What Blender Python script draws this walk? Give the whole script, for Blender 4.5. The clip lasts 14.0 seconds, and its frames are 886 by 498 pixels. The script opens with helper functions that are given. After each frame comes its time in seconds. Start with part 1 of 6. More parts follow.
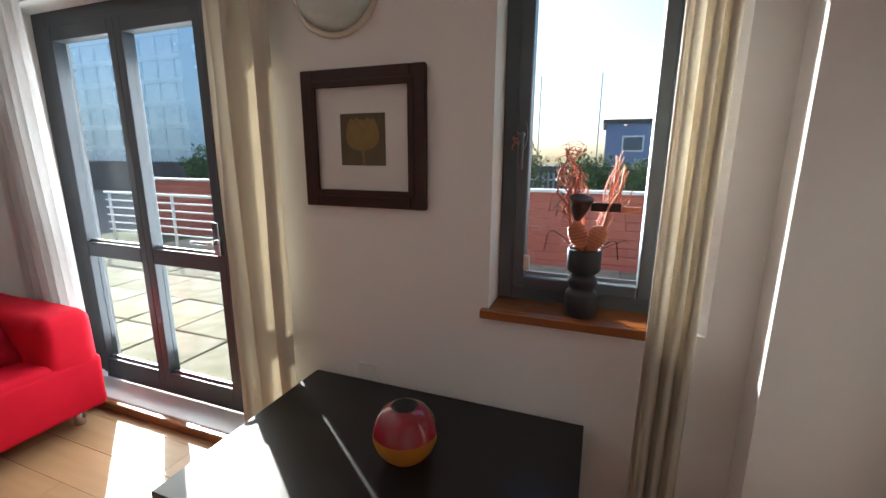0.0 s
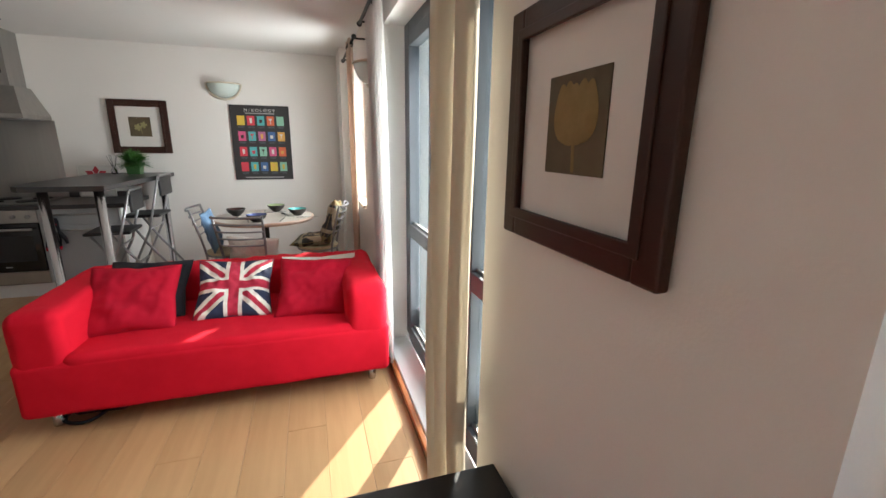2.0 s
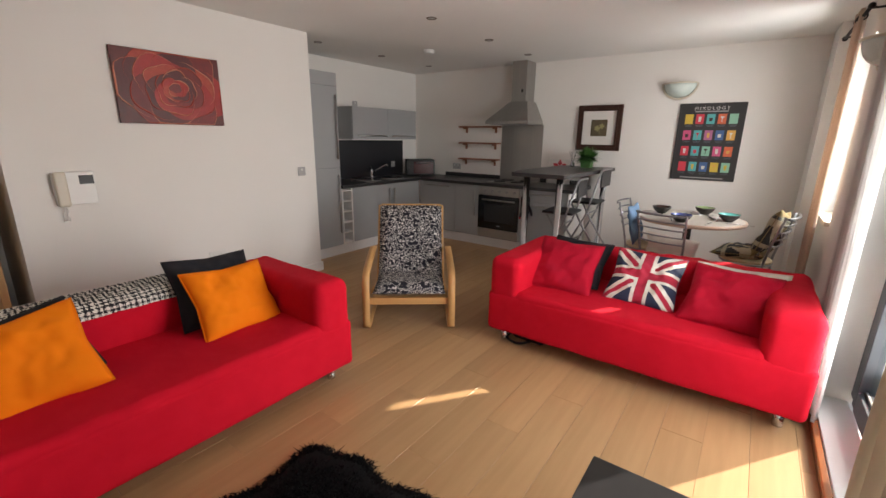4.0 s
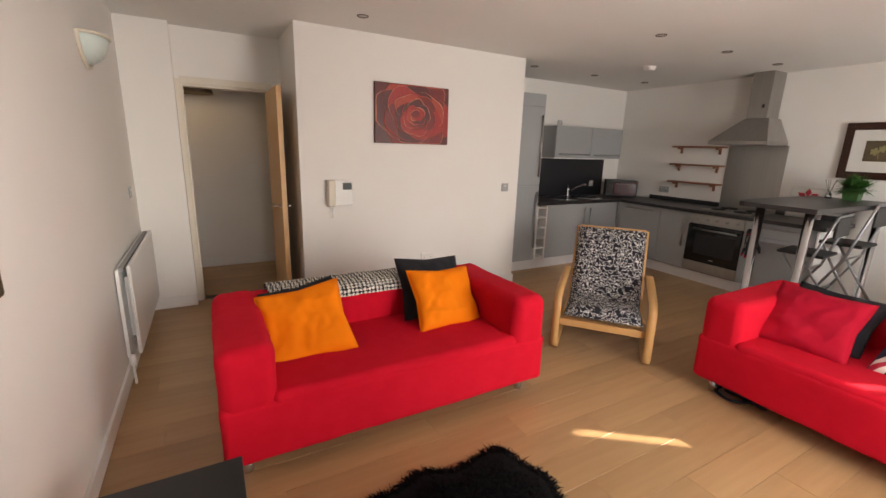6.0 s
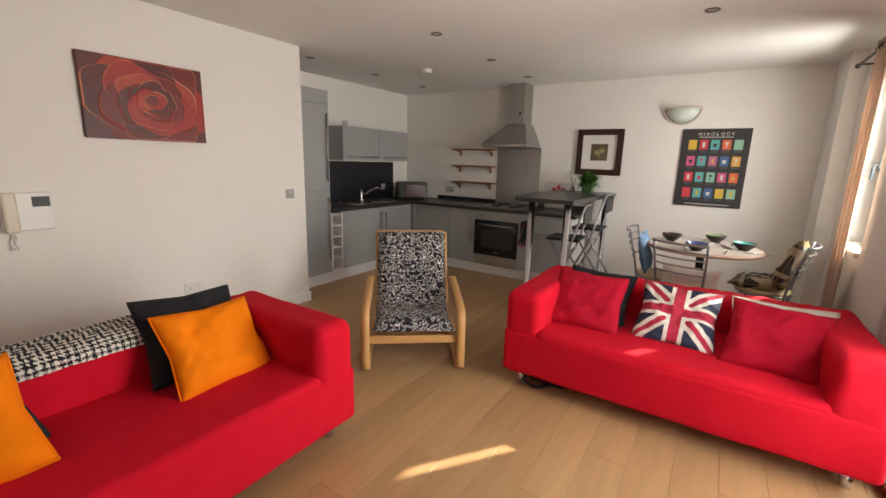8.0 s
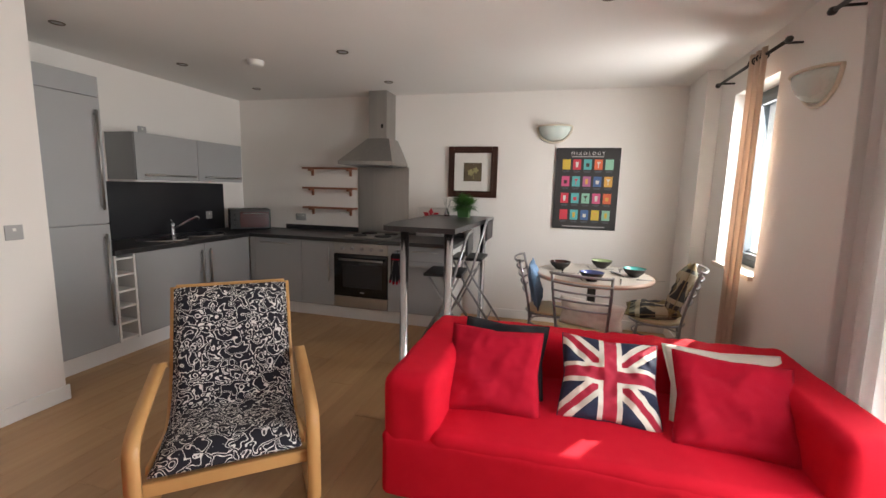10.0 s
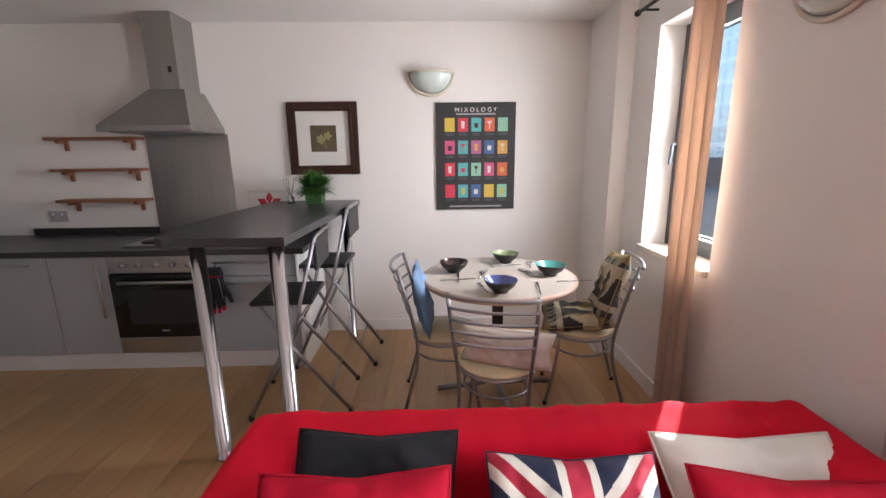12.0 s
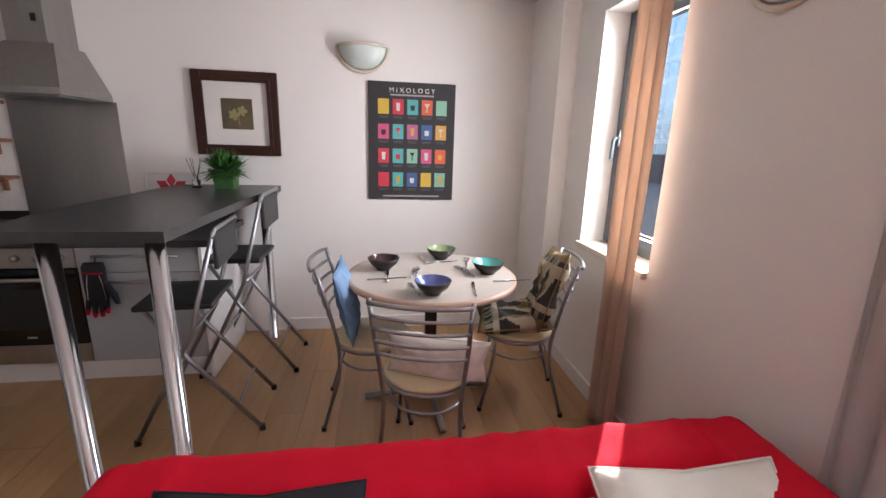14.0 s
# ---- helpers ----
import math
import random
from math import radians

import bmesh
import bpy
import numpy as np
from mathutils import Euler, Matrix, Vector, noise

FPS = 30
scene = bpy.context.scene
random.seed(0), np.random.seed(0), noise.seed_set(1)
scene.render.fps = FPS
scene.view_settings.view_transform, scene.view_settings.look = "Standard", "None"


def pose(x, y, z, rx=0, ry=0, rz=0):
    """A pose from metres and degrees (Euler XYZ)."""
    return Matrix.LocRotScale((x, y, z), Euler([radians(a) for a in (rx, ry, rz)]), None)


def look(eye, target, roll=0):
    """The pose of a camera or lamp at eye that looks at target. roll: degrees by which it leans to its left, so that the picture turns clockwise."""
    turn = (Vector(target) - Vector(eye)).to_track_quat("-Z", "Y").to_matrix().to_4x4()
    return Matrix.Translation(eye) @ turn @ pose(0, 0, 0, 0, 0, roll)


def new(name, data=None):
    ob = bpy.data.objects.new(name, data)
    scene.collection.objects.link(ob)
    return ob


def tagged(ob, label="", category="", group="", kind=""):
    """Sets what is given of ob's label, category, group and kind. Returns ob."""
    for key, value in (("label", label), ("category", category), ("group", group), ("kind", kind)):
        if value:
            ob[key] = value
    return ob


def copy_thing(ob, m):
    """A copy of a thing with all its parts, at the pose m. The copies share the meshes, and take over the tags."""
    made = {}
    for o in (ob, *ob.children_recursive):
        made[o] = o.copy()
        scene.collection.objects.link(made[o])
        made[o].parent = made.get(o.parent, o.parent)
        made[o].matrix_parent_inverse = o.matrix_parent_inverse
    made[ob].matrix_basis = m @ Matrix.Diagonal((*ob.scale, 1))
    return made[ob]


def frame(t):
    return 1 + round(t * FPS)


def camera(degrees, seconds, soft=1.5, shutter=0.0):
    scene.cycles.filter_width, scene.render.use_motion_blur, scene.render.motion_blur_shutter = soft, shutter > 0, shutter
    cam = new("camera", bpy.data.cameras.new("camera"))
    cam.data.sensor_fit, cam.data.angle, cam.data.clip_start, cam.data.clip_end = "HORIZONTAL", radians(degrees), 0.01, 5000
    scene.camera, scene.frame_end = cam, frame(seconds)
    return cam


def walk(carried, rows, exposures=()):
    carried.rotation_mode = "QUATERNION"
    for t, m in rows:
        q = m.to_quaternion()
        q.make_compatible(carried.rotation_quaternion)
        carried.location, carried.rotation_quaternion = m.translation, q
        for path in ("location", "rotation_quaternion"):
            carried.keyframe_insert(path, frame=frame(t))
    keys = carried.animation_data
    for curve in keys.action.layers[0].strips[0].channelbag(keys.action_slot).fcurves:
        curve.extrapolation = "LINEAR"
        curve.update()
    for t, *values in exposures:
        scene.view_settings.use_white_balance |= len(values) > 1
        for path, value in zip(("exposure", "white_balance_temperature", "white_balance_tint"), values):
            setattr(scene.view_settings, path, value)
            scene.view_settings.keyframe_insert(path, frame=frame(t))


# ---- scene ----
cam = camera(93.2, 14.0)
PATH = [
    (0, (-0.009, 0.15, 1.436), (-0.693, 1.981, 1.014), 0.3),
    (0.5, (-0.019, 0.524, 1.412), (-0.639, 2.385, 1.02), 1.5),
    (1, (-0.097, 0.828, 1.446), (-1.242, 2.414, 1.03), 0.8),
    (1.5, (-0.123, 1.032, 1.461), (-1.809, 2.011, 1.013), 2.6),
    (2, (-0.138, 1.063, 1.462), (-1.987, 1.653, 0.98), 0.7),
    (2.5, (-0.117, 1.078, 1.468), (-2.054, 1.047, 0.971), 2.0),
    (3, (-0.036, 1.122, 1.473), (-1.868, 0.512, 0.952), 2.1),
    (3.5, (0.038, 1.092, 1.484), (-1.654, 0.165, 0.958), 1.0),
    (3.7, (0.043, 1.068, 1.472), (-1.599, 0.054, 0.949), 0.9),
    (5.8, (0.19, 1.041, 1.498), (-0.812, -0.626, 1.033), 1.5),
    (6, (0.222, 1.021, 1.512), (-0.728, -0.675, 1.044), 1.8),
    (6.5, (0.259, 0.979, 1.502), (-0.535, -0.798, 1.04), 1.5),
    (7, (0.164, 0.942, 1.499), (-0.681, -0.813, 1.044), 2.2),
    (7.5, (0.03, 0.891, 1.461), (-1.155, -0.656, 1.007), 3.1),
    (8, (-0.084, 0.7, 1.458), (-1.723, -0.371, 1.046), 1.6),
    (8.2, (-0.137, 0.598, 1.467), (-1.897, -0.262, 1.066), 0.4),
    (10.3, (-1.134, 0.264, 1.413), (-3.05, -0.218, 1.103), 1.4),
    (10.5, (-1.265, 0.247, 1.407), (-3.18, -0.224, 1.075), 1.3),
    (11, (-1.61, 0.244, 1.417), (-3.459, -0.455, 1.112), 2.7),
    (11.5, (-1.861, 0.238, 1.424), (-3.734, -0.346, 1.038), 1.1),
    (12, (-2.145, 0.238, 1.466), (-4.097, 0.276, 1.034), -0.7),
    (12.5, (-2.306, 0.27, 1.464), (-4.208, 0.54, 0.909), 0.0),
    (13, (-2.363, 0.306, 1.458), (-4.266, 0.597, 0.916), 1.3),
    (13.5, (-2.376, 0.323, 1.464), (-4.285, 0.622, 0.947), 1.4),
    (14, (-2.38, 0.328, 1.461), (-4.295, 0.631, 0.972), 1.8),
]
EXPOSURES = [(0.0, 1.65, 5950, 6), (1.0, 1.70, 5950, 6), (2.0, 2.02, 6250, 6), (2.6, 2.0, 6300, 8), (3.5, 1.9, 6500, 11), (6.0, 2.2, 7000, 13), (8.0, 2.1, 7000, 11),
             (10.5, 2.15, 6500, 12), (12.0, 2.35, 6250, 16), (14.0, 2.25, 6200, 18)]
walk(cam, [(t, look(eye, target, roll)) for t, eye, target, roll in PATH], EXPOSURES)

# ---- light and exposure ----
SKY, SUN, WINDOW_W = 0.12, 3.5, 58.0


def window_lamp(x0, x1, y, z, deep, watts, rise, spread, aside=0.0):
    """The sky's light in an opening: a strip lying in it, turned into the room."""
    ob = new("window_light", bpy.data.lights.new("window_light", "AREA"))
    ob.data.shape, ob.data.size, ob.data.size_y = "RECTANGLE", x1 - x0, deep
    ob.data.energy, ob.data.spread, ob.data.color = watts, radians(spread), (0.985, 0.98, 0.965)
    ob.matrix_world = look(((x0 + x1) / 2, y, z), ((x0 + x1) / 2 + aside, y - 1.0, z + rise))


window_lamp(-2.88, -1.62, 1.81, 1.12, 1.60, WINDOW_W * 0.34, 0.05, 150)
window_lamp(-0.30, 0.13, 1.81, 1.55, 0.90, WINDOW_W * 0.05, -0.12, 64, 0.45)
window_lamp(-4.72, -4.12, 1.83, 1.55, 1.15, WINDOW_W * 0.20, -0.20, 150)

# ---- world, sun and portals ----
SUN_DIR = Vector((-0.812, 0.588, 0.575)).normalized()   # towards the sun
world = bpy.data.worlds.new("sky")
scene.world = world
world.use_nodes = True
wn = world.node_tree
wn.nodes.clear()
w_out = wn.nodes.new("ShaderNodeOutputWorld")
w_bg = wn.nodes.new("ShaderNodeBackground")
w_sky = wn.nodes.new("ShaderNodeTexSky")
w_sky.sky_type = "NISHITA"
w_sky.sun_disc = False
w_sky.sun_elevation = math.asin(SUN_DIR.z)
w_sky.sun_rotation = math.atan2(SUN_DIR.x, SUN_DIR.y)
w_sky.dust_density = 2.6
w_bg.inputs["Strength"].default_value = SKY
wn.links.new(w_sky.outputs[0], w_bg.inputs["Color"])
wn.links.new(w_bg.outputs[0], w_out.inputs["Surface"])
sun = new("sun", bpy.data.lights.new("sun", "SUN"))
sun.data.energy, sun.data.angle, sun.data.color = SUN, radians(0.55), (1.0, 0.93, 0.82)
sun.matrix_world = look((SUN_DIR.x * 30, SUN_DIR.y * 30, SUN_DIR.z * 30), (0, 0, 0))

# ---- materials ----
def mat(name, color, rough=0.5, metal=0.0, second=None, scale=8.0, amount=0.5, bump=0.0, bump_scale=60.0,
        stretch=(1, 1, 1), coat=0.0, spec=0.5, vary=0.0, sheen=0.0):
    m = bpy.data.materials.new(name)
    m.use_nodes = True
    nt = m.node_tree
    bs = nt.nodes["Principled BSDF"]
    bs.inputs["Roughness"].default_value = rough
    bs.inputs["Metallic"].default_value = metal
    bs.inputs["Coat Weight"].default_value = coat
    bs.inputs["Specular IOR Level"].default_value = spec
    bs.inputs["Sheen Weight"].default_value = sheen
    tc = nt.nodes.new("ShaderNodeTexCoord")
    mp = nt.nodes.new("ShaderNodeMapping")
    mp.inputs["Scale"].default_value = stretch
    nt.links.new(tc.outputs["Object"], mp.inputs["Vector"])
    c2 = second or tuple(v * 0.86 for v in color)
    n1 = nt.nodes.new("ShaderNodeTexNoise")
    n1.inputs["Scale"].default_value = scale
    n1.inputs["Detail"].default_value = 6
    n2 = nt.nodes.new("ShaderNodeTexNoise")
    n2.inputs["Scale"].default_value = scale * 0.13
    n2.inputs["Detail"].default_value = 3
    for n in (n1, n2):
        nt.links.new(mp.outputs[0], n.inputs["Vector"])
    add = nt.nodes.new("ShaderNodeMath")
    add.operation = "ADD"
    nt.links.new(n1.outputs["Fac"], add.inputs[0])
    nt.links.new(n2.outputs["Fac"], add.inputs[1])
    ramp = nt.nodes.new("ShaderNodeMapRange")
    ramp.inputs["From Min"].default_value = 0.75
    ramp.inputs["From Max"].default_value = 1.25
    ramp.inputs["To Max"].default_value = amount
    nt.links.new(add.outputs[0], ramp.inputs["Value"])
    mix = nt.nodes.new("ShaderNodeMix")
    mix.data_type = "RGBA"
    mix.inputs["A"].default_value = (*color, 1)
    mix.inputs["B"].default_value = (*c2, 1)
    nt.links.new(ramp.outputs[0], mix.inputs["Factor"])
    col = mix.outputs["Result"]
    if vary:
        oi = nt.nodes.new("ShaderNodeObjectInfo")
        hs = nt.nodes.new("ShaderNodeHueSaturation")
        mr = nt.nodes.new("ShaderNodeMapRange")
        mr.inputs["To Min"].default_value, mr.inputs["To Max"].default_value = 1 - vary, 1 + vary
        nt.links.new(oi.outputs["Random"], mr.inputs["Value"])
        nt.links.new(mr.outputs[0], hs.inputs["Value"])
        nt.links.new(col, hs.inputs["Color"])
        col = hs.outputs[0]
    nt.links.new(col, bs.inputs["Base Color"])
    rr = nt.nodes.new("ShaderNodeMapRange")
    rr.inputs["To Min"].default_value, rr.inputs["To Max"].default_value = max(rough - 0.06, 0.02), min(rough + 0.08, 1)
    nt.links.new(n1.outputs["Fac"], rr.inputs["Value"])
    nt.links.new(rr.outputs[0], bs.inputs["Roughness"])
    if bump:
        bn = nt.nodes.new("ShaderNodeTexNoise")
        bn.inputs["Scale"].default_value = bump_scale
        bn.inputs["Detail"].default_value = 4
        nt.links.new(mp.outputs[0], bn.inputs["Vector"])
        b = nt.nodes.new("ShaderNodeBump")
        b.inputs["Strength"].default_value = bump
        b.inputs["Distance"].default_value = 0.01
        nt.links.new(bn.outputs["Fac"], b.inputs["Height"])
        nt.links.new(b.outputs[0], bs.inputs["Normal"])
    return m


M = {}
M["paint"] = mat("wall paint", (0.80, 0.775, 0.74), 0.75, second=(0.77, 0.745, 0.705), scale=3, bump=0.06, bump_scale=140)
M["ceil"] = mat("ceiling paint", (0.78, 0.765, 0.74), 0.85, second=(0.75, 0.735, 0.705), scale=2, bump=0.04, bump_scale=120)
M["trim"] = mat("white gloss trim", (0.80, 0.79, 0.77), 0.35, second=(0.74, 0.73, 0.70), scale=5)
M["plank"] = mat("laminate plank", (0.44, 0.270, 0.130), 0.36, second=(0.36, 0.21, 0.095), scale=9, amount=0.7, bump=0.05,
                 bump_scale=30, stretch=(0.25, 3.2, 1), vary=0.10)
M["subfloor"] = mat("floor joint", (0.29, 0.17, 0.08), 0.7)
M["red"] = mat("red cotton", (0.60, 0.004, 0.022), 0.85, second=(0.51, 0.003, 0.016), scale=14, bump=0.30, bump_scale=420, spec=0.2)
M["redcush"] = mat("dark red cotton", (0.43, 0.004, 0.023), 0.85, spec=0.2, second=(0.37, 0.003, 0.018), scale=14, bump=0.3, bump_scale=400)
M["orange"] = mat("orange cotton", (0.88, 0.215, 0.003), 0.85, spec=0.2, second=(0.82, 0.19, 0.003), scale=14, bump=0.3, bump_scale=400)
M["blackcloth"] = mat("black cotton", (0.008, 0.008, 0.012), 0.9, second=(0.013, 0.013, 0.018), scale=14, bump=0.3, bump_scale=400)
M["whitecloth"] = mat("off-white cotton", (0.74, 0.70, 0.63), 0.88, second=(0.66, 0.62, 0.55), scale=10, bump=0.3, bump_scale=350)
M["bluecloth"] = mat("blue cotton", (0.16, 0.27, 0.42), 0.88, second=(0.12, 0.21, 0.34), scale=10, bump=0.3, bump_scale=350)
M["cream"] = mat("cream curtain cloth", (0.72, 0.665, 0.565), 0.85, second=(0.67, 0.61, 0.505), scale=6, bump=0.2, bump_scale=500)
M["white_curtain"] = mat("white curtain cloth", (0.76, 0.74, 0.72), 0.85, second=(0.70, 0.68, 0.66), scale=6, bump=0.2, bump_scale=500)

M["tan"] = mat("tan curtain cloth", (0.60, 0.46, 0.36), 0.80, second=(0.54, 0.41, 0.31), scale=6, bump=0.2, bump_scale=500)
M["chrome"] = mat("chrome", (0.60, 0.60, 0.62), 0.16, 1.0, second=(0.54, 0.54, 0.56), scale=20)
M["steel"] = mat("brushed steel", (0.43, 0.42, 0.40), 0.32, 1.0, second=(0.36, 0.35, 0.34), scale=40, stretch=(1, 1, 0.05), bump=0.05, bump_scale=200)
M["greymetal"] = mat("grey metal", (0.36, 0.36, 0.37), 0.38, 0.9, scale=20)
M["darkmetal"] = mat("dark metal", (0.05, 0.048, 0.045), 0.45, 0.8, scale=20)
M["birch"] = mat("birch veneer", (0.60, 0.34, 0.13), 0.42, second=(0.50, 0.26, 0.09), scale=10, stretch=(1, 1, 0.2), bump=0.04)
M["oak"] = mat("oak veneer", (0.55, 0.33, 0.15), 0.45, second=(0.44, 0.25, 0.10), scale=14, stretch=(3, 3, 0.2), bump=0.04)
M["oakpale"] = mat("pale painted timber", (0.72, 0.66, 0.56), 0.5, second=(0.66, 0.60, 0.50), scale=8)
M["sillwood"] = mat("varnished sill wood", (0.27, 0.092, 0.028), 0.22, second=(0.18, 0.058, 0.017), scale=12, stretch=(0.3, 4, 1), bump=0.05, coat=0.3)
M["frameslate"] = mat("slate grey window frame", (0.10, 0.12, 0.135), 0.38, second=(0.085, 0.10, 0.115), scale=6)
M["framedark"] = mat("dark grey door frame", (0.055, 0.06, 0.068), 0.42, second=(0.045, 0.05, 0.056), scale=6)
M["darkwood"] = mat("dark stained wood", (0.042, 0.015, 0.009), 0.34, second=(0.026, 0.009, 0.006), scale=20, stretch=(1, 4, 4), bump=0.05, spec=0.35)
M["blackwood"] = mat("black lacquered board", (0.010, 0.010, 0.011), 0.30, second=(0.016, 0.016, 0.017), scale=12, amount=0.8)
M["worktop"] = mat("dark grey laminate", (0.040, 0.039, 0.040), 0.30, second=(0.022, 0.021, 0.022), scale=160, amount=0.9)
M["cab"] = mat("grey cabinet front", (0.345, 0.355, 0.36), 0.42, second=(0.325, 0.335, 0.34), scale=5)
M["cabside"] = mat("grey cabinet side", (0.30, 0.305, 0.305), 0.5, second=(0.28, 0.285, 0.285), scale=5)
M["plinth"] = mat("white plinth", (0.72, 0.71, 0.70), 0.45, second=(0.64, 0.63, 0.61), scale=4)
M["backsplash"] = mat("dark backsplash", (0.014, 0.015, 0.019), 0.30, second=(0.017, 0.018, 0.022), scale=6)
M["blackglass"] = mat("black oven glass", (0.006, 0.006, 0.007), 0.06, scale=10)
M["blackplastic"] = mat("black plastic", (0.014, 0.014, 0.015), 0.45, scale=20)
M["whiteplastic"] = mat("white plastic", (0.74, 0.73, 0.70), 0.35, second=(0.70, 0.69, 0.66), scale=10)
M["greyplastic"] = mat("grey plastic", (0.38, 0.38, 0.38), 0.4, scale=10)
M["alabaster"] = mat("frosted green-white glass", (0.62, 0.70, 0.66), 0.25, second=(0.52, 0.61, 0.57), scale=9)
M["ivory"] = mat("ivory ceramic", (0.66, 0.60, 0.49), 0.4, second=(0.60, 0.54, 0.43), scale=10)
M["tabletop"] = mat("pale laminate", (0.50, 0.45, 0.39), 0.30, second=(0.45, 0.40, 0.34), scale=30)
M["seatwood"] = mat("pale yellow seat", (0.68, 0.57, 0.36), 0.5, second=(0.62, 0.51, 0.31), scale=10)
M["mat"] = mat("white mount card", (0.74, 0.72, 0.68), 0.8, scale=4)
M["copper"] = mat("copper", (0.62, 0.24, 0.13), 0.30, 0.8, second=(0.45, 0.15, 0.07), scale=30)
M["straw"] = mat("copper-red dried reed", (0.52, 0.17, 0.09), 0.55, second=(0.36, 0.10, 0.05), scale=30)
M["brownpod"] = mat("dark dried pod", (0.060, 0.022, 0.014), 0.7, second=(0.03, 0.012, 0.008), scale=40, bump=0.3)
M["vase"] = mat("matt dark slate ceramic", (0.022, 0.026, 0.031), 0.5, second=(0.016, 0.019, 0.023), scale=20)
M["leaf"] = mat("green plant leaf", (0.055, 0.17, 0.030), 0.5, second=(0.035, 0.11, 0.02), scale=30, vary=0.2)
M["pot"] = mat("green glazed pot", (0.045, 0.12, 0.035), 0.35, scale=20)
M["fur"] = mat("black sheepskin", (0.004, 0.004, 0.0045), 0.85, second=(0.009, 0.009, 0.010), scale=40, spec=0.12)
M["gold"] = mat("antique gold frame", (0.20, 0.155, 0.075), 0.35, 0.7, second=(0.09, 0.07, 0.04), scale=40, bump=0.2)
M["crimson"] = mat("crimson mount card", (0.33, 0.028, 0.045), 0.7, scale=6)


def glass(name):
    m = bpy.data.materials.new(name)
    m.use_nodes = True
    nt = m.node_tree
    nt.nodes.clear()
    o = nt.nodes.new("ShaderNodeOutputMaterial")
    t = nt.nodes.new("ShaderNodeBsdfTransparent")
    t.inputs["Color"].default_value = (0.93, 0.96, 0.97, 1)
    g = nt.nodes.new("ShaderNodeBsdfGlossy")
    g.inputs["Roughness"].default_value = 0.02
    lw = nt.nodes.new("ShaderNodeLayerWeight")
    lw.inputs["Blend"].default_value = 0.5
    pw = nt.nodes.new("ShaderNodeMath")
    pw.operation = "POWER"
    pw.inputs[1].default_value = 5.0
    nt.links.new(lw.outputs["Facing"], pw.inputs[0])
    f = nt.nodes.new("ShaderNodeMapRange")
    f.inputs["To Min"].default_value, f.inputs["To Max"].default_value = 0.025, 0.5
    nt.links.new(pw.outputs[0], f.inputs["Value"])
    mx = nt.nodes.new("ShaderNodeMixShader")
    nt.links.new(f.outputs[0], mx.inputs["Fac"])
    nt.links.new(t.outputs[0], mx.inputs[1])
    nt.links.new(g.outputs[0], mx.inputs[2])
    nt.links.new(mx.outputs[0], o.inputs["Surface"])
    return m


M["glass"] = glass("window glass")


def cloth_translucent(m, weight):
    """Thin cloth lets part of the daylight through."""
    nt = m.node_tree
    bs = nt.nodes["Principled BSDF"]
    o = nt.nodes["Material Output"]
    tr = nt.nodes.new("ShaderNodeBsdfTranslucent")
    col = bs.inputs["Base Color"].links[0].from_socket
    nt.links.new(col, tr.inputs["Color"])
    mx = nt.nodes.new("ShaderNodeMixShader")
    mx.inputs["Fac"].default_value = weight
    nt.links.new(bs.outputs[0], mx.inputs[1])
    nt.links.new(tr.outputs[0], mx.inputs[2])
    nt.links.new(mx.outputs[0], o.inputs["Surface"])


for k in ("cream", "white_curtain", "tan"):
    cloth_translucent(M[k], {"white_curtain": 0.55, "cream": 0.48, "tan": 0.35}[k])


# ---- mesh helpers ----
def box(bm, x0, x1, y0, y1, z0, z1, bevel=0.0, seg=2, m=None):
    r = bmesh.ops.create_cube(bm, size=1.0)
    vs = r["verts"]
    bmesh.ops.scale(bm, vec=(abs(x1 - x0), abs(y1 - y0), abs(z1 - z0)), verts=vs)
    bmesh.ops.translate(bm, vec=((x0 + x1) / 2, (y0 + y1) / 2, (z0 + z1) / 2), verts=vs)
    if bevel:
        es = list({e for v in vs for e in v.link_edges})
        r = bmesh.ops.bevel(bm, geom=es, offset=bevel, segments=seg, affect="EDGES", profile=0.5)
        vs = list({v for f in r["faces"] for v in f.verts} | {v for v in vs if v.is_valid})
    if m is not None:
        bmesh.ops.transform(bm, matrix=m, verts=vs)
    return vs


def boxes(*dims, bevel=0.0, seg=2):
    bm = bmesh.new()
    for d in dims:
        box(bm, *d, bevel=bevel, seg=seg)
    return bm


def finish(name, bm, material, smooth=False):
    me = bpy.data.meshes.new(name)
    bmesh.ops.recalc_face_normals(bm, faces=bm.faces)
    bm.to_mesh(me)
    bm.free()
    if smooth:
        me.shade_smooth()
    me.materials.append(material)
    return me


def part(name, bm, material, parent=None, label="", smooth=False):
    ob = new(name, finish(name, bm, material, smooth))
    if parent is not None:
        ob.parent = parent
    if label:
        tagged(ob, label)
    return ob


def thing(name, label, category, m=None, group="", kind=""):
    ob = new(name)
    ob.empty_display_size = 0.1
    if m is not None:
        ob.matrix_basis = m
    return tagged(ob, label, category, group, kind)


def structure(name, bm, material, label, category, smooth=False):
    return tagged(part(name, bm, material, None, "", smooth), label, category, kind="structure")


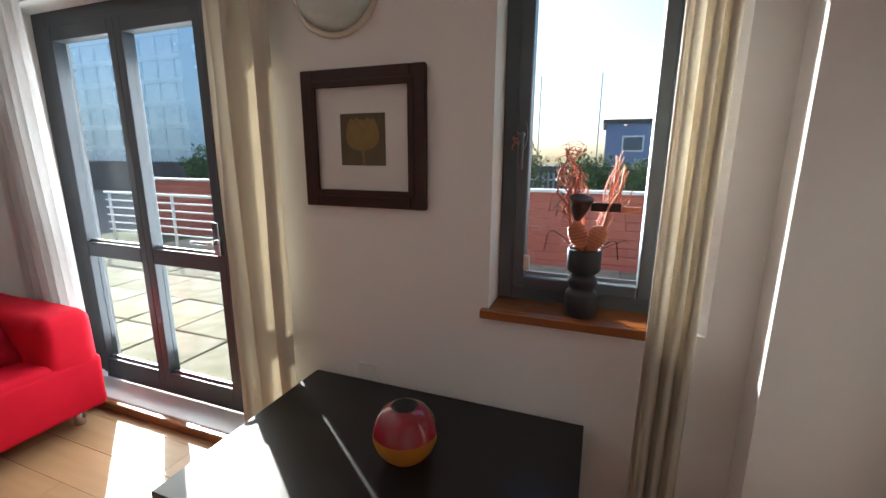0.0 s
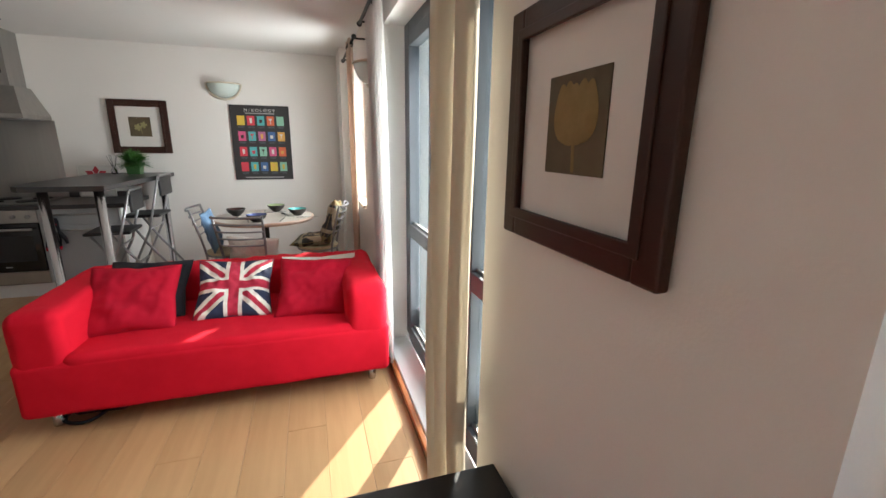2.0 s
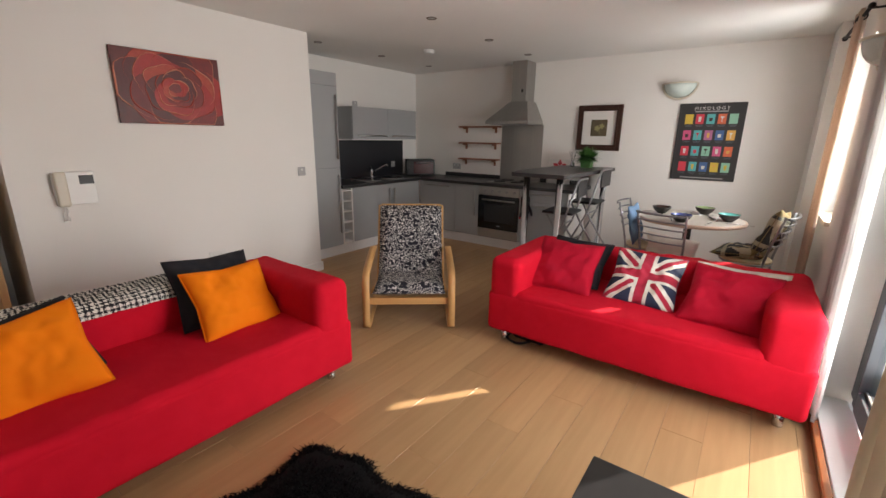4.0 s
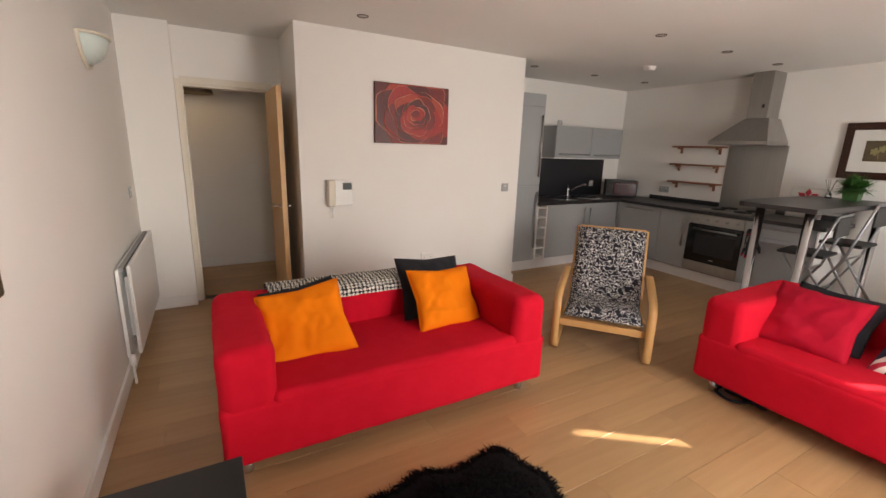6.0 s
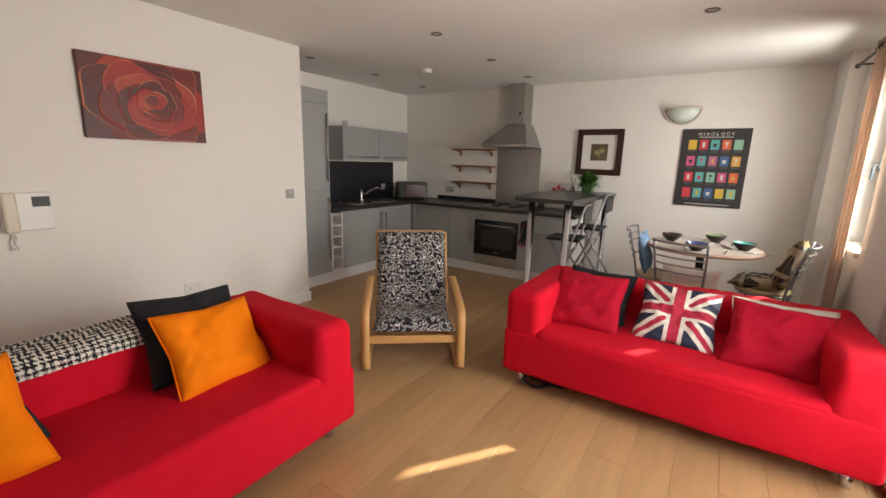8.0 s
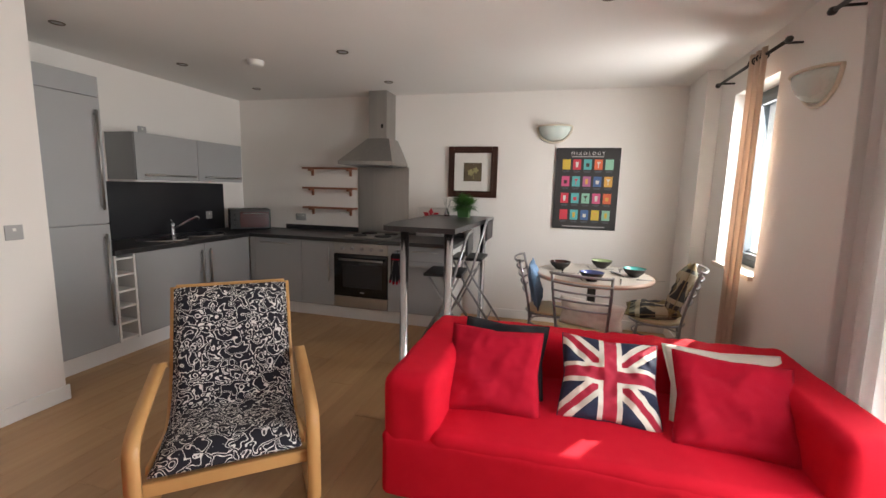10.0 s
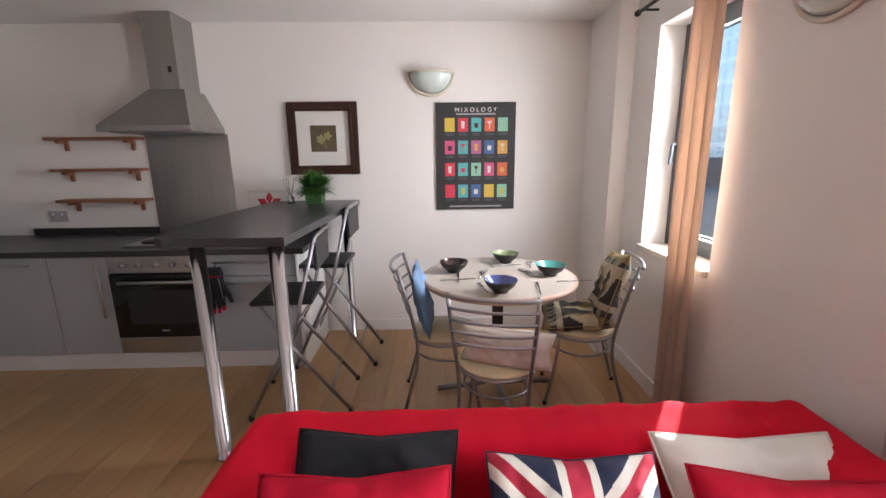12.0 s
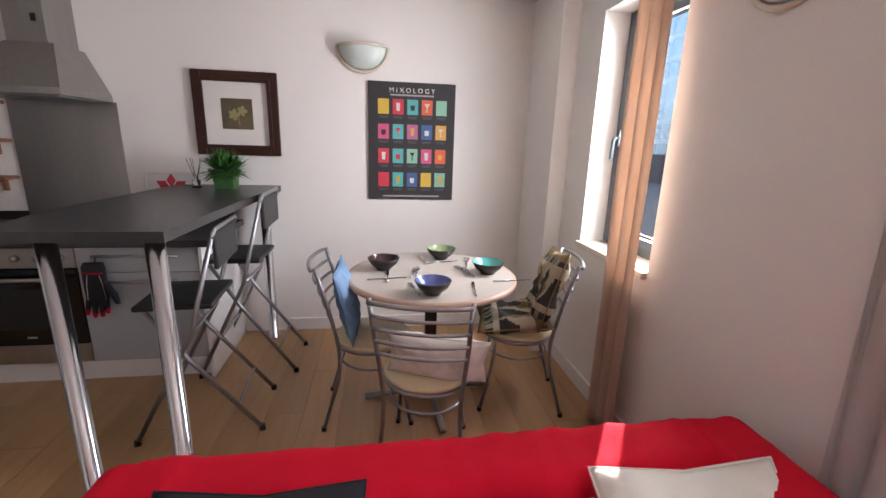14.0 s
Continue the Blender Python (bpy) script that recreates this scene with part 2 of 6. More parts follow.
def sweep(bm, pts, r, sides=8, closed=False, flat=None):
    """A tube of radius r along pts; flat=(w, t) gives a rectangular section whose width runs along x."""
    pts = [Vector(p) for p in pts]
    n = len(pts)
    rings = []
    up = Vector((0, 0, 1))
    for i, p in enumerate(pts):
        a = pts[(i - 1) % n] if (i or closed) else p
        b = pts[(i + 1) % n] if (i < n - 1 or closed) else p
        d = (b - a).normalized()
        if flat:
            u = Vector((1, 0, 0))
            v = d.cross(u).normalized()
            w, t = flat
            ring = [bm.verts.new(p + u * sx * w / 2 + v * sy * t / 2) for sx, sy in ((-1, -1), (1, -1), (1, 1), (-1, 1))]
        else:
            u = d.cross(up)
            if u.length < 0.02:
                u = d.cross(Vector((1, 0, 0)))
            u.normalize()
            v = d.cross(u).normalized()
            if rings:
                ref = rings[-1][0].co - pts[i - 1]
                ref = (ref - d * ref.dot(d))
                if ref.length > 1e-6:
                    u = ref.normalized()
                    v = d.cross(u).normalized()
            rad = r[i] if isinstance(r, (list, tuple)) else r
            ring = [bm.verts.new(p + (u * math.cos(k * math.tau / sides) + v * math.sin(k * math.tau / sides)) * rad) for k in range(sides)]
        rings.append(ring)
    k = len(rings[0])
    for i in range(n if closed else n - 1):
        A, B = rings[i], rings[(i + 1) % n]
        for j in range(k):
            bm.faces.new((A[j], A[(j + 1) % k], B[(j + 1) % k], B[j]))
    if not closed:
        bm.faces.new(rings[0][::-1])
        bm.faces.new(rings[-1])
    return bm


def tube(pts, r, sides=8, closed=False, flat=None):
    return sweep(bmesh.new(), pts, r, sides, closed, flat)


def round_path(pts, radius=0.05, steps=5):
    """Rounds the corners of a polyline."""
    pts = [Vector(p) for p in pts]
    out = [pts[0]]
    for a, b, c in zip(pts, pts[1:], pts[2:]):
        r = min(radius, (b - a).length * 0.48, (c - b).length * 0.48)
        p, q = b + (a - b).normalized() * r, b + (c - b).normalized() * r
        for i in range(steps + 1):
            s = i / steps
            out.append(p * (1 - s) ** 2 + b * 2 * s * (1 - s) + q * s * s)
    out.append(pts[-1])
    return out


def lathe(profile, sides=32, bm=None, centre=(0, 0, 0)):
    bm = bm or bmesh.new()
    c = Vector(centre)
    rings = []
    for r, z in profile:
        if r < 1e-5:
            rings.append([bm.verts.new(c + Vector((0, 0, z)))])
        else:
            rings.append([bm.verts.new(c + Vector((r * math.cos(k * math.tau / sides), r * math.sin(k * math.tau / sides), z))) for k in range(sides)])
    for A, B in zip(rings, rings[1:]):
        for j in range(sides):
            k = (j + 1) % sides
            if len(A) == 1 and len(B) == 1:
                continue
            if len(A) == 1:
                bm.faces.new((A[0], B[j], B[k]))
            elif len(B) == 1:
                bm.faces.new((A[j], A[k], B[0]))
            else:
                bm.faces.new((A[j], A[k], B[k], B[j]))
    return bm


def cushion_mesh(w, h, t, n=18, crumple=0.006, seed=0.0, sag=0.0):
    """A scatter cushion in the xz plane, thickness along y, with pinched corners and creases."""
    bm = bmesh.new()
    grids = []
    for side in (1, -1):
        g = []
        for i in range(n + 1):
            row = []
            for j in range(n + 1):
                u, v = 2 * i / n - 1, 2 * j / n - 1
                puff = max((1 - u ** 4) * (1 - v ** 4), 0) ** 0.55
                pinch = 1 - 0.10 * (1 - abs(u)) * abs(v) ** 2 * 1.0
                pinch_v = 1 - 0.10 * (1 - abs(v)) * abs(u) ** 2 * 1.0
                x, z = u * w / 2 * pinch_v, v * h / 2 * pinch
                q = Vector((x * 9 + seed, z * 9, side * 3 + seed))
                y = side * t / 2 * puff + crumple * noise.noise(q) * 2 * puff + crumple * noise.noise(q * 2.7) * puff
                z += -sag * (1 - u * u) * max(v, 0)
                row.append(bm.verts.new((x, y, z)))
            g.append(row)
        grids.append(g)
    for g, s in zip(grids, (1, -1)):
        for i in range(n):
            for j in range(n):
                f = (g[i][j], g[i + 1][j], g[i + 1][j + 1], g[i][j + 1])
                bm.faces.new(f if s < 0 else f[::-1])
    bmesh.ops.remove_doubles(bm, verts=bm.verts, dist=0.0008)
    return bm


def seam(w, h, r=0.004):
    """The piped edge round a cushion."""
    pts = []
    n = 14
    def edge(u, v):
        return (u * w / 2 * (1 - 0.10 * (1 - abs(v)) * abs(u) ** 2), 0, v * h / 2 * (1 - 0.10 * (1 - abs(u)) * abs(v) ** 2))
    for i in range(n):
        pts.append(edge(-1 + 2 * i / n, -1))
    for i in range(n):
        pts.append(edge(1, -1 + 2 * i / n))
    for i in range(n):
        pts.append(edge(1 - 2 * i / n, 1))
    for i in range(n):
        pts.append(edge(-1, 1 - 2 * i / n))
    return tube(pts, r, 5, closed=True)


# ---- plan of the room ----
XW, XE, YN, YS, ZC = -5.57, 0.775, 1.565, -3.64, 2.452
Y_ROSE, X_ROSE0, X_ROSE1 = -2.722, -2.805, -0.462
WALL_T = 0.30
DOOR = (-3.0, -1.29, 0.0, 2.19)
WIN_A = (-0.36, 0.33, 0.90, 2.19)
WIN_B = (-4.76, -4.08, 0.90, 2.19)


def wall_x(x0, x1, y0, y1, z0, z1, holes):
    """A wall along x with rectangular holes (x0, x1, z0, z1)."""
    bm = bmesh.new()
    x = x0
    for h in sorted(holes):
        box(bm, x, h[0], y0, y1, z0, z1)
        if h[2] > z0 + 0.01:
            box(bm, h[0], h[1], y0, y1, z0, h[2])
        box(bm, h[0], h[1], y0, y1, h[3], z1)
        x = h[1]
    box(bm, x, x1, y0, y1, z0, z1)
    return bm


structure("wall_north", wall_x(XW - 0.2, XE + 0.2, YN, YN + WALL_T, -0.2, ZC + 0.3, [DOOR, WIN_A, WIN_B]), M["paint"],
          "white painted outer wall with two windows and balcony doors", "wall")
structure("wall_west", boxes((XW - 0.2, XW, YS - 0.2, YN, -0.2, ZC + 0.3)), M["paint"], "white painted wall behind kitchen and dining table", "wall")
structure("wall_south", boxes((XW, X_ROSE0, YS - 0.2, YS, -0.2, ZC + 0.3)), M["paint"], "white painted wall behind the sink run", "wall")
structure("wall_partition", boxes((X_ROSE0, X_ROSE1, -3.60, Y_ROSE, -0.2, ZC + 0.3)), M["paint"], "white painted partition block with the rose painting", "wall")
structure("wall_east", boxes((XE, XE + 0.2, -4.9, YN, -0.2, ZC + 0.3)), M["paint"], "white painted side wall with radiator", "wall")
HALL_DOOR = (-0.37, 0.37, 0.0, 1.99)
structure("wall_hall_door", wall_x(X_ROSE1, XE, -3.60, -3.48, -0.2, ZC + 0.3, [HALL_DOOR]), M["paint"], "white painted wall with the hall doorway", "wall")
structure("wall_hall_back", boxes((-1.6, XE, -4.9, -4.72, -0.2, ZC + 0.3), (-1.6, -1.4, -4.72, -3.60, -0.2, ZC + 0.3)), M["paint"], "white painted hall wall", "wall")
structure("wall_door_pier", boxes((0.41, XE, -3.48, -3.36, -0.2, ZC + 0.3)), M["paint"], "white boxed pier beside the hall door", "wall")
structure("pillar_northwest", boxes((XW, -5.06, 1.45, YN, 0, ZC)), M["paint"], "white boxed pillar in the dining corner", "wall")
structure("pillar_northeast", boxes((0.45, XE, 1.45, YN, 0, ZC)), M["paint"], "white boxed pillar in the window corner", "wall")
structure("ceiling", boxes((XW - 0.2, XE + 0.2, -4.9, YN, ZC, ZC + 0.25)), M["ceil"], "white plaster ceiling with downlights", "ceiling")
floor = structure("floor", boxes((XW - 0.2, XE + 0.2, -4.9, YN + 0.02, -0.2, -0.008)), M["subfloor"], "light brown laminate plank floor", "floor")


def baseboard(name, *dims):
    structure(name, boxes(*dims, bevel=0.004, seg=2), M["trim"], "white painted skirting board", "baseboard")


baseboard("baseboard", (XW, XW + 0.016, -0.36, 1.45, 0, 0.10))
baseboard("baseboard", (-5.044, DOOR[0] - 0.02, YN - 0.016, YN, 0, 0.10))
baseboard("baseboard", (DOOR[1] + 0.02, 0.45, YN - 0.016, YN, 0, 0.10))
baseboard("baseboard", (XW + 0.016, -5.044, 1.434, 1.45, 0, 0.10), (-5.06, -5.044, 1.45, YN - 0.016, 0, 0.10))
baseboard("baseboard", (XE - 0.016, XE, -3.36, 1.45, 0, 0.10))
baseboard("baseboard", (X_ROSE0 - 0.016, X_ROSE1 + 0.016, Y_ROSE, Y_ROSE + 0.016, 0, 0.10))
baseboard("baseboard", (X_ROSE1, X_ROSE1 + 0.016, -3.46, Y_ROSE, 0, 0.10))
baseboard("baseboard", (0.41, XE - 0.016, -3.36, -3.344, 0, 0.10))
baseboard("baseboard", (-1.4, XE, -4.72, -4.704, 0, 0.10))

# ---- outside: terrace, parapet, distance ----
M["paver"] = mat("mossy paving slab", (0.36, 0.32, 0.24), 0.9, second=(0.20, 0.19, 0.11), scale=6, amount=0.9, bump=0.4, bump_scale=30, vary=0.15)
M["joint"] = mat("dark mossy joint", (0.06, 0.065, 0.03), 0.95, second=(0.09, 0.10, 0.03), scale=12)
M["terracotta"] = mat("terracotta painted boarding", (0.40, 0.11, 0.075), 0.7, second=(0.32, 0.08, 0.055), scale=5, bump=0.1, vary=0.08)
M["capping"] = mat("pale capping", (0.70, 0.68, 0.66), 0.6, scale=6)
M["asphalt"] = mat("grey distant ground", (0.09, 0.085, 0.075), 0.9, second=(0.13, 0.12, 0.10), scale=0.2)
# Sun haze is painted into the facade: three close, lightened pale blues.
M["facade"] = mat("hazed pale blue glazed facade", (0.52, 0.62, 0.70), 0.25, 0.5, second=(0.36, 0.46, 0.55), scale=0.5)
M["facadeband"] = mat("hazed pale blue facade panel", (0.56, 0.66, 0.73), 0.3, 0.5, second=(0.44, 0.54, 0.61), scale=0.5)
M["facademull"] = mat("hazed blue grey facade mullion", (0.48, 0.58, 0.66), 0.3, 0.5, second=(0.31, 0.40, 0.48), scale=0.5)
# Cladding blue is lightened to hold the distance haze in its colour.
M["bluewall"] = mat("hazed blue metal cladding", (0.20, 0.24, 0.35), 0.6, second=(0.13, 0.17, 0.30), scale=0.5)
M["brickdark"] = mat("dark brown masonry", (0.10, 0.075, 0.065), 0.9, second=(0.16, 0.12, 0.10), scale=1.2)
M["bush"] = mat("spring foliage", (0.09, 0.13, 0.035), 0.8, second=(0.05, 0.075, 0.02), scale=2)
structure("terrace", boxes((-9, 6, YN + WALL_T, 6.2, -0.2, -0.03)), M["joint"], "mossy paved terrace outside the windows", "terrace")
structure("ground", boxes((-400, 400, 6.2, 400, -3.4, -3.2)), M["asphalt"], "grey ground beyond the terrace", "ground")

# ---- windows and balcony doors ----
def window_unit(name, x0, x1, z0, z1, handle_side):
    w = thing(name, "slate grey framed casement window in a deep white reveal", "window", kind="structure")
    y0, y1 = 1.715, 1.785
    f = 0.055
    part("window_frame", boxes((x0, x0 + f, y0, y1, z0, z1), (x1 - f, x1, y0, y1, z0, z1),
                               (x0 + f, x1 - f, y0, y1, z0, z0 + f), (x0 + f, x1 - f, y0, y1, z1 - f, z1), bevel=0.004), M["frameslate"], w)
    g = f + 0.045
    part("sash", boxes((x0 + f, x0 + g, y0 - 0.018, y1 - 0.02, z0 + f, z1 - f), (x1 - g, x1 - f, y0 - 0.018, y1 - 0.02, z0 + f, z1 - f),
                       (x0 + g, x1 - g, y0 - 0.018, y1 - 0.02, z0 + f, z0 + g), (x0 + g, x1 - g, y0 - 0.018, y1 - 0.02, z1 - g, z1 - f),
                       bevel=0.006), M["frameslate"], w)
    p = part("pane", boxes((x0 + g, x1 - g, 1.745, 1.751, z0 + g, z1 - g)), M["glass"], w)
    p.visible_shadow = False
    part("spacer_bar", boxes((x0 + g, x1 - g, 1.738, 1.744, z0 + g, z0 + g + 0.012)), M["steel"], w)
    hx = x0 + f + 0.022 if handle_side < 0 else x1 - f - 0.022
    zc = z0 + 0.62
    h = part("handle", tube(round_path([(hx, 1.697, zc), (hx, 1.66, zc), (hx, 1.655, zc - 0.12)], 0.02), 0.010), M["frameslate"], w, "grey metal window handle", True)
    part("handle_plate", lathe([(0, 0), (0.016, 0), (0.016, 0.012), (0, 0.012)], 16, centre=(0, 0, 0)), M["frameslate"], h)
    h.children[0].matrix_basis = pose(hx, 1.697, zc, 90) @ Matrix.Diagonal((1, 3.2, 1, 1))
    return w


w1 = window_unit("window_1", WIN_A[0], 0.235, WIN_A[2], WIN_A[3], -1)
part("window_catch", boxes((-0.262, -0.238, 1.684, 1.70, 1.025, 1.085), bevel=0.008, seg=3), M["ivory"], w1, "ivory window catch")
# splayed reveal beside the vase window
wedge = bmesh.new()
lo = [wedge.verts.new((x, y, 0.90)) for x, y in ((0.235, 1.715), (0.33, 1.567), (0.33, 1.80), (0.235, 1.80))]
hi = [wedge.verts.new((v.co.x, v.co.y, 2.19)) for v in lo]
wedge.faces.new(lo[::-1])
wedge.faces.new(hi)
for i in range(4):
    wedge.faces.new((lo[i], lo[(i + 1) % 4], hi[(i + 1) % 4], hi[i]))
structure("window_reveal", wedge, M["paint"], "white painted splayed window reveal", "wall")
window_unit("window_2", *WIN_B, -1)


def sill(x0, x1, over=0.025, material="sillwood", label="varnished reddish brown wooden window sill"):
    bm = boxes((x0, x1, YN - 0.002, 1.715, 0.875, 0.905), (x0 - over, x1 + over, YN - 0.032, YN - 0.002, 0.872, 0.905), bevel=0.004)
    structure("window_sill", bm, M[material], label, "window sill")


sill(WIN_A[0], 0.235)
sill(WIN_B[0], WIN_B[1], 0.0, "oakpale", "pale painted wooden window sill")

bd = thing("balcony_door", "dark grey framed glazed balcony doors with wooden threshold", "door", kind="structure")
y0, y1 = 1.70, 1.765
part("door_frame", boxes((-3.0, -2.88, y0, y1, 0.10, 2.19), (-1.33, -1.29, y0, y1, 0.10, 2.19), (-2.88, -1.33, y0, y1, 2.11, 2.19),
                         (-2.88, -1.33, y0, y1, 0.06, 0.10), bevel=0.003), M["framedark"], bd)
for a, b in ((-2.88, -2.33), (-2.33, -1.755), (-1.755, -1.33)):
    leaf = part("door_leaf", boxes((a, a + 0.05, y0 - 0.012, y1 - 0.01, 0.10, 2.11), (b - 0.05, b, y0 - 0.012, y1 - 0.01, 0.10, 2.11),
                                   (a + 0.05, b - 0.05, y0 - 0.012, y1 - 0.01, 0.10, 0.20), (a + 0.05, b - 0.05, y0 - 0.012, y1 - 0.01, 2.04, 2.11),
                                   (a + 0.05, b - 0.05, y0 - 0.012, y1 - 0.01, 0.86, 0.945), bevel=0.004), M["framedark"], bd)
    for z0, z1 in ((0.20, 0.86), (0.945, 2.04)):
        g = part("pane", boxes((a + 0.05, b - 0.05, 1.727, 1.733, z0, z1)), M["glass"], leaf)
        g.visible_shadow = False
    for z in (0.20, 0.945):
        part("glazing_bead", boxes((a + 0.05, b - 0.05, 1.712, 1.726, z, z + 0.014), bevel=0.003), M["steel"], leaf)
hd = part("door_handle", tube(round_path([(-1.79, 1.688, 1.02), (-1.79, 1.64, 1.02), (-1.915, 1.636, 1.02)], 0.02), 0.009), M["chrome"], bd, "chrome lever handle", True)
part("handle_plate", boxes((-1.81, -1.77, 1.676, 1.69, 0.95, 1.12), bevel=0.004), M["chrome"], bd)
# The wooden ledge is coloured white to show sun on its top.
part("threshold", boxes((-3.0, -1.29, YN - 0.02, 1.70, 0.0, 0.055), bevel=0.006), M["whiteplastic"], bd, "wooden threshold board with sunlit white in its colour")
part("nosing", boxes((-3.02, -1.27, YN - 0.055, YN - 0.02, 0.0, 0.05), bevel=0.008, seg=3), M["sillwood"], bd, "reddish brown wooden nosing")


# ---- curtains and rods ----
def curtain(name, label, material, top, bottom, z_top, z_bot, folds, depth, seed):
    """top, bottom: (x0, x1, y). A hanging gathered cloth with thickness."""
    bm = bmesh.new()
    nu, nv = folds * 8, 26
    rows = []
    for j in range(nv + 1):
        v = j / nv
        row = []
        e = v ** 0.7
        for i in range(nu + 1):
            u = i / nu
            x = (top[0] * (1 - e) + bottom[0] * e) + u * ((top[1] - top[0]) * (1 - e) + (bottom[1] - bottom[0]) * e)
            y = top[2] * (1 - e) + bottom[2] * e
            ph = u * folds * math.tau + 0.7 * noise.noise(Vector((u * 3 + seed, v * 1.6, seed)))
            am = depth * (0.75 + 0.5 * noise.noise(Vector((u * 4, v * 2, seed + 3))))
            row.append(bm.verts.new((x + 0.25 * am * math.cos(2 * ph), y + am * math.sin(ph), z_top + (z_bot - z_top) * v)))
        rows.append(row)
    for a, b in zip(rows, rows[1:]):
        for i in range(nu):
            bm.faces.new((a[i], a[i + 1], b[i + 1], b[i]))
    c = thing(name, label, "curtain")
    cl = part("cloth", bm, material, c, "", True)
    sm = cl.modifiers.new("thickness", "SOLIDIFY")
    sm.thickness = 0.003
    for k in range(4):
        x = top[0] + (k + 0.5) / 4 * (top[1] - top[0])
        ring = bmesh.new()
        sweep(ring, [(0, 0.021 * math.cos(a), 0.021 * math.sin(a)) for a in [i * math.tau / 16 for i in range(16)]], 0.005, 6, True)
        o = part("eyelet", ring, M["darkmetal"], c, "dark metal eyelet", True)
        o.matrix_basis = pose(x, top[2], z_top - 0.045)
    return c


def rod(x0, x1, y, z):
    r = thing("curtain_rod", "dark metal curtain rod on wall brackets", "curtain rod")
    part("pole", tube([(x0, y, z), (x1, y, z)], 0.011, 10), M["darkmetal"], r, "", True)
    for x in (x0, x1):
        part("finial", lathe([(0, -0.03), (0.014, -0.02), (0.02, 0), (0.014, 0.02), (0, 0.03)], 12), M["darkmetal"], r, "", True).matrix_basis = pose(x, y, z, 0, 90)
        xi = x0 + 0.06 if x == x0 else x1 - 0.06
        part("bracket", tube([(xi, y, z), (xi, YN, z)], 0.007, 8), M["darkmetal"], r, "", True)


rod(-4.86, -3.80, 1.47, 2.285)
rod(-3.42, -1.05, 1.47, 2.285)
rod(-0.62, 0.44, 1.47, 2.285)
curtain("curtain", "tan pinkish cotton curtain hanging to the floor", M["tan"], (-4.29, -4.05, 1.47), (-4.30, -4.05, 1.475), 2.33, 0.02, 3, 0.030, 1.0)
curtain("curtain", "white lightly gathered curtain beside the balcony doors", M["white_curtain"], (-3.24, -2.70, 1.50), (-3.17, -2.64, 1.53), 2.33, 0.02, 7, 0.027, 2.0)
curtain("curtain", "cream gathered curtain in front of the balcony doors", M["cream"], (-1.49, -1.19, 1.468), (-1.50, -1.18, 1.468), 2.33, 0.02, 3, 0.058, 3.0)
curtain("curtain", "cream gathered curtain beside the vase window", M["cream"], (0.16, 0.275, 1.47), (0.145, 0.275, 1.47), 2.33, 0.02, 3, 0.036, 4.0)


# ---- sofas ----
def grid_block(x0, x1, y0, y1, z0, z1, bev, amp, seed, step=0.07, crease=0.0):
    """A rounded block from six grids; edges follow a quarter round. crease: depth of folds in the cloth that run across x."""
    bm = bmesh.new()
    h = [(x1 - x0) / 2, (y1 - y0) / 2, (z1 - z0) / 2]
    c = Vector(((x0 + x1) / 2, (y0 + y1) / 2, (z0 + z1) / 2))

    def ticks(half):
        inner = max(half - bev, 0.001)
        m = max(int(inner * 2 / step), 2)
        mid = [-inner + 2 * inner * i / m for i in range(m + 1)]
        edge = [inner + bev * s for s in (0.2, 0.42, 0.68, 1.0)]
        return [-e for e in edge[::-1]] + mid + edge
    T = [ticks(v) for v in h]
    cache = {}

    def vert(p):
        q = Vector([max(min(p[k], h[k] - bev), -h[k] + bev) for k in range(3)])
        d = Vector(p) - q
        co = q + (d.normalized() * bev if d.length > 1e-6 else d)
        key = (round(co.x, 5), round(co.y, 5), round(co.z, 5))
        if key not in cache:
            w = noise.noise(co * 4.5 + Vector((seed, 0, 0))) + 0.5 * noise.noise(co * 12 + Vector((0, seed, 0)))
            out = d.normalized() if d.length > 1e-6 else Vector()
            fold = 0.0
            if crease:
                f1 = noise.noise(Vector((co.x * 11 + 1.5 * co.z, co.y * 1.5, seed + co.z * 1.2)))
                f2 = noise.noise(Vector((co.x * 27 - 4 * co.z, co.y * 2.5, seed + 7)))
                fold = crease * (max(f1, 0.0) ** 1.5 + 0.45 * f2)
            cache[key] = bm.verts.new(c + co + out * (amp * w + fold))
        return cache[key]
    for ax in range(3):
        a, b = [k for k in range(3) if k != ax]
        for s in (-1, 1):
            for i in range(len(T[a]) - 1):
                for j in range(len(T[b]) - 1):
                    q = []
                    for di, dj in ((0, 0), (1, 0), (1, 1), (0, 1)):
                        p = [0, 0, 0]
                        p[ax], p[a], p[b] = s * h[ax], T[a][i + di], T[b][j + dj]
                        q.append(vert(p))
                    if len(set(q)) > 2:
                        q = list(dict.fromkeys(q))
                        try:
                            bm.faces.new(q)
                        except ValueError:
                            pass
    return bm


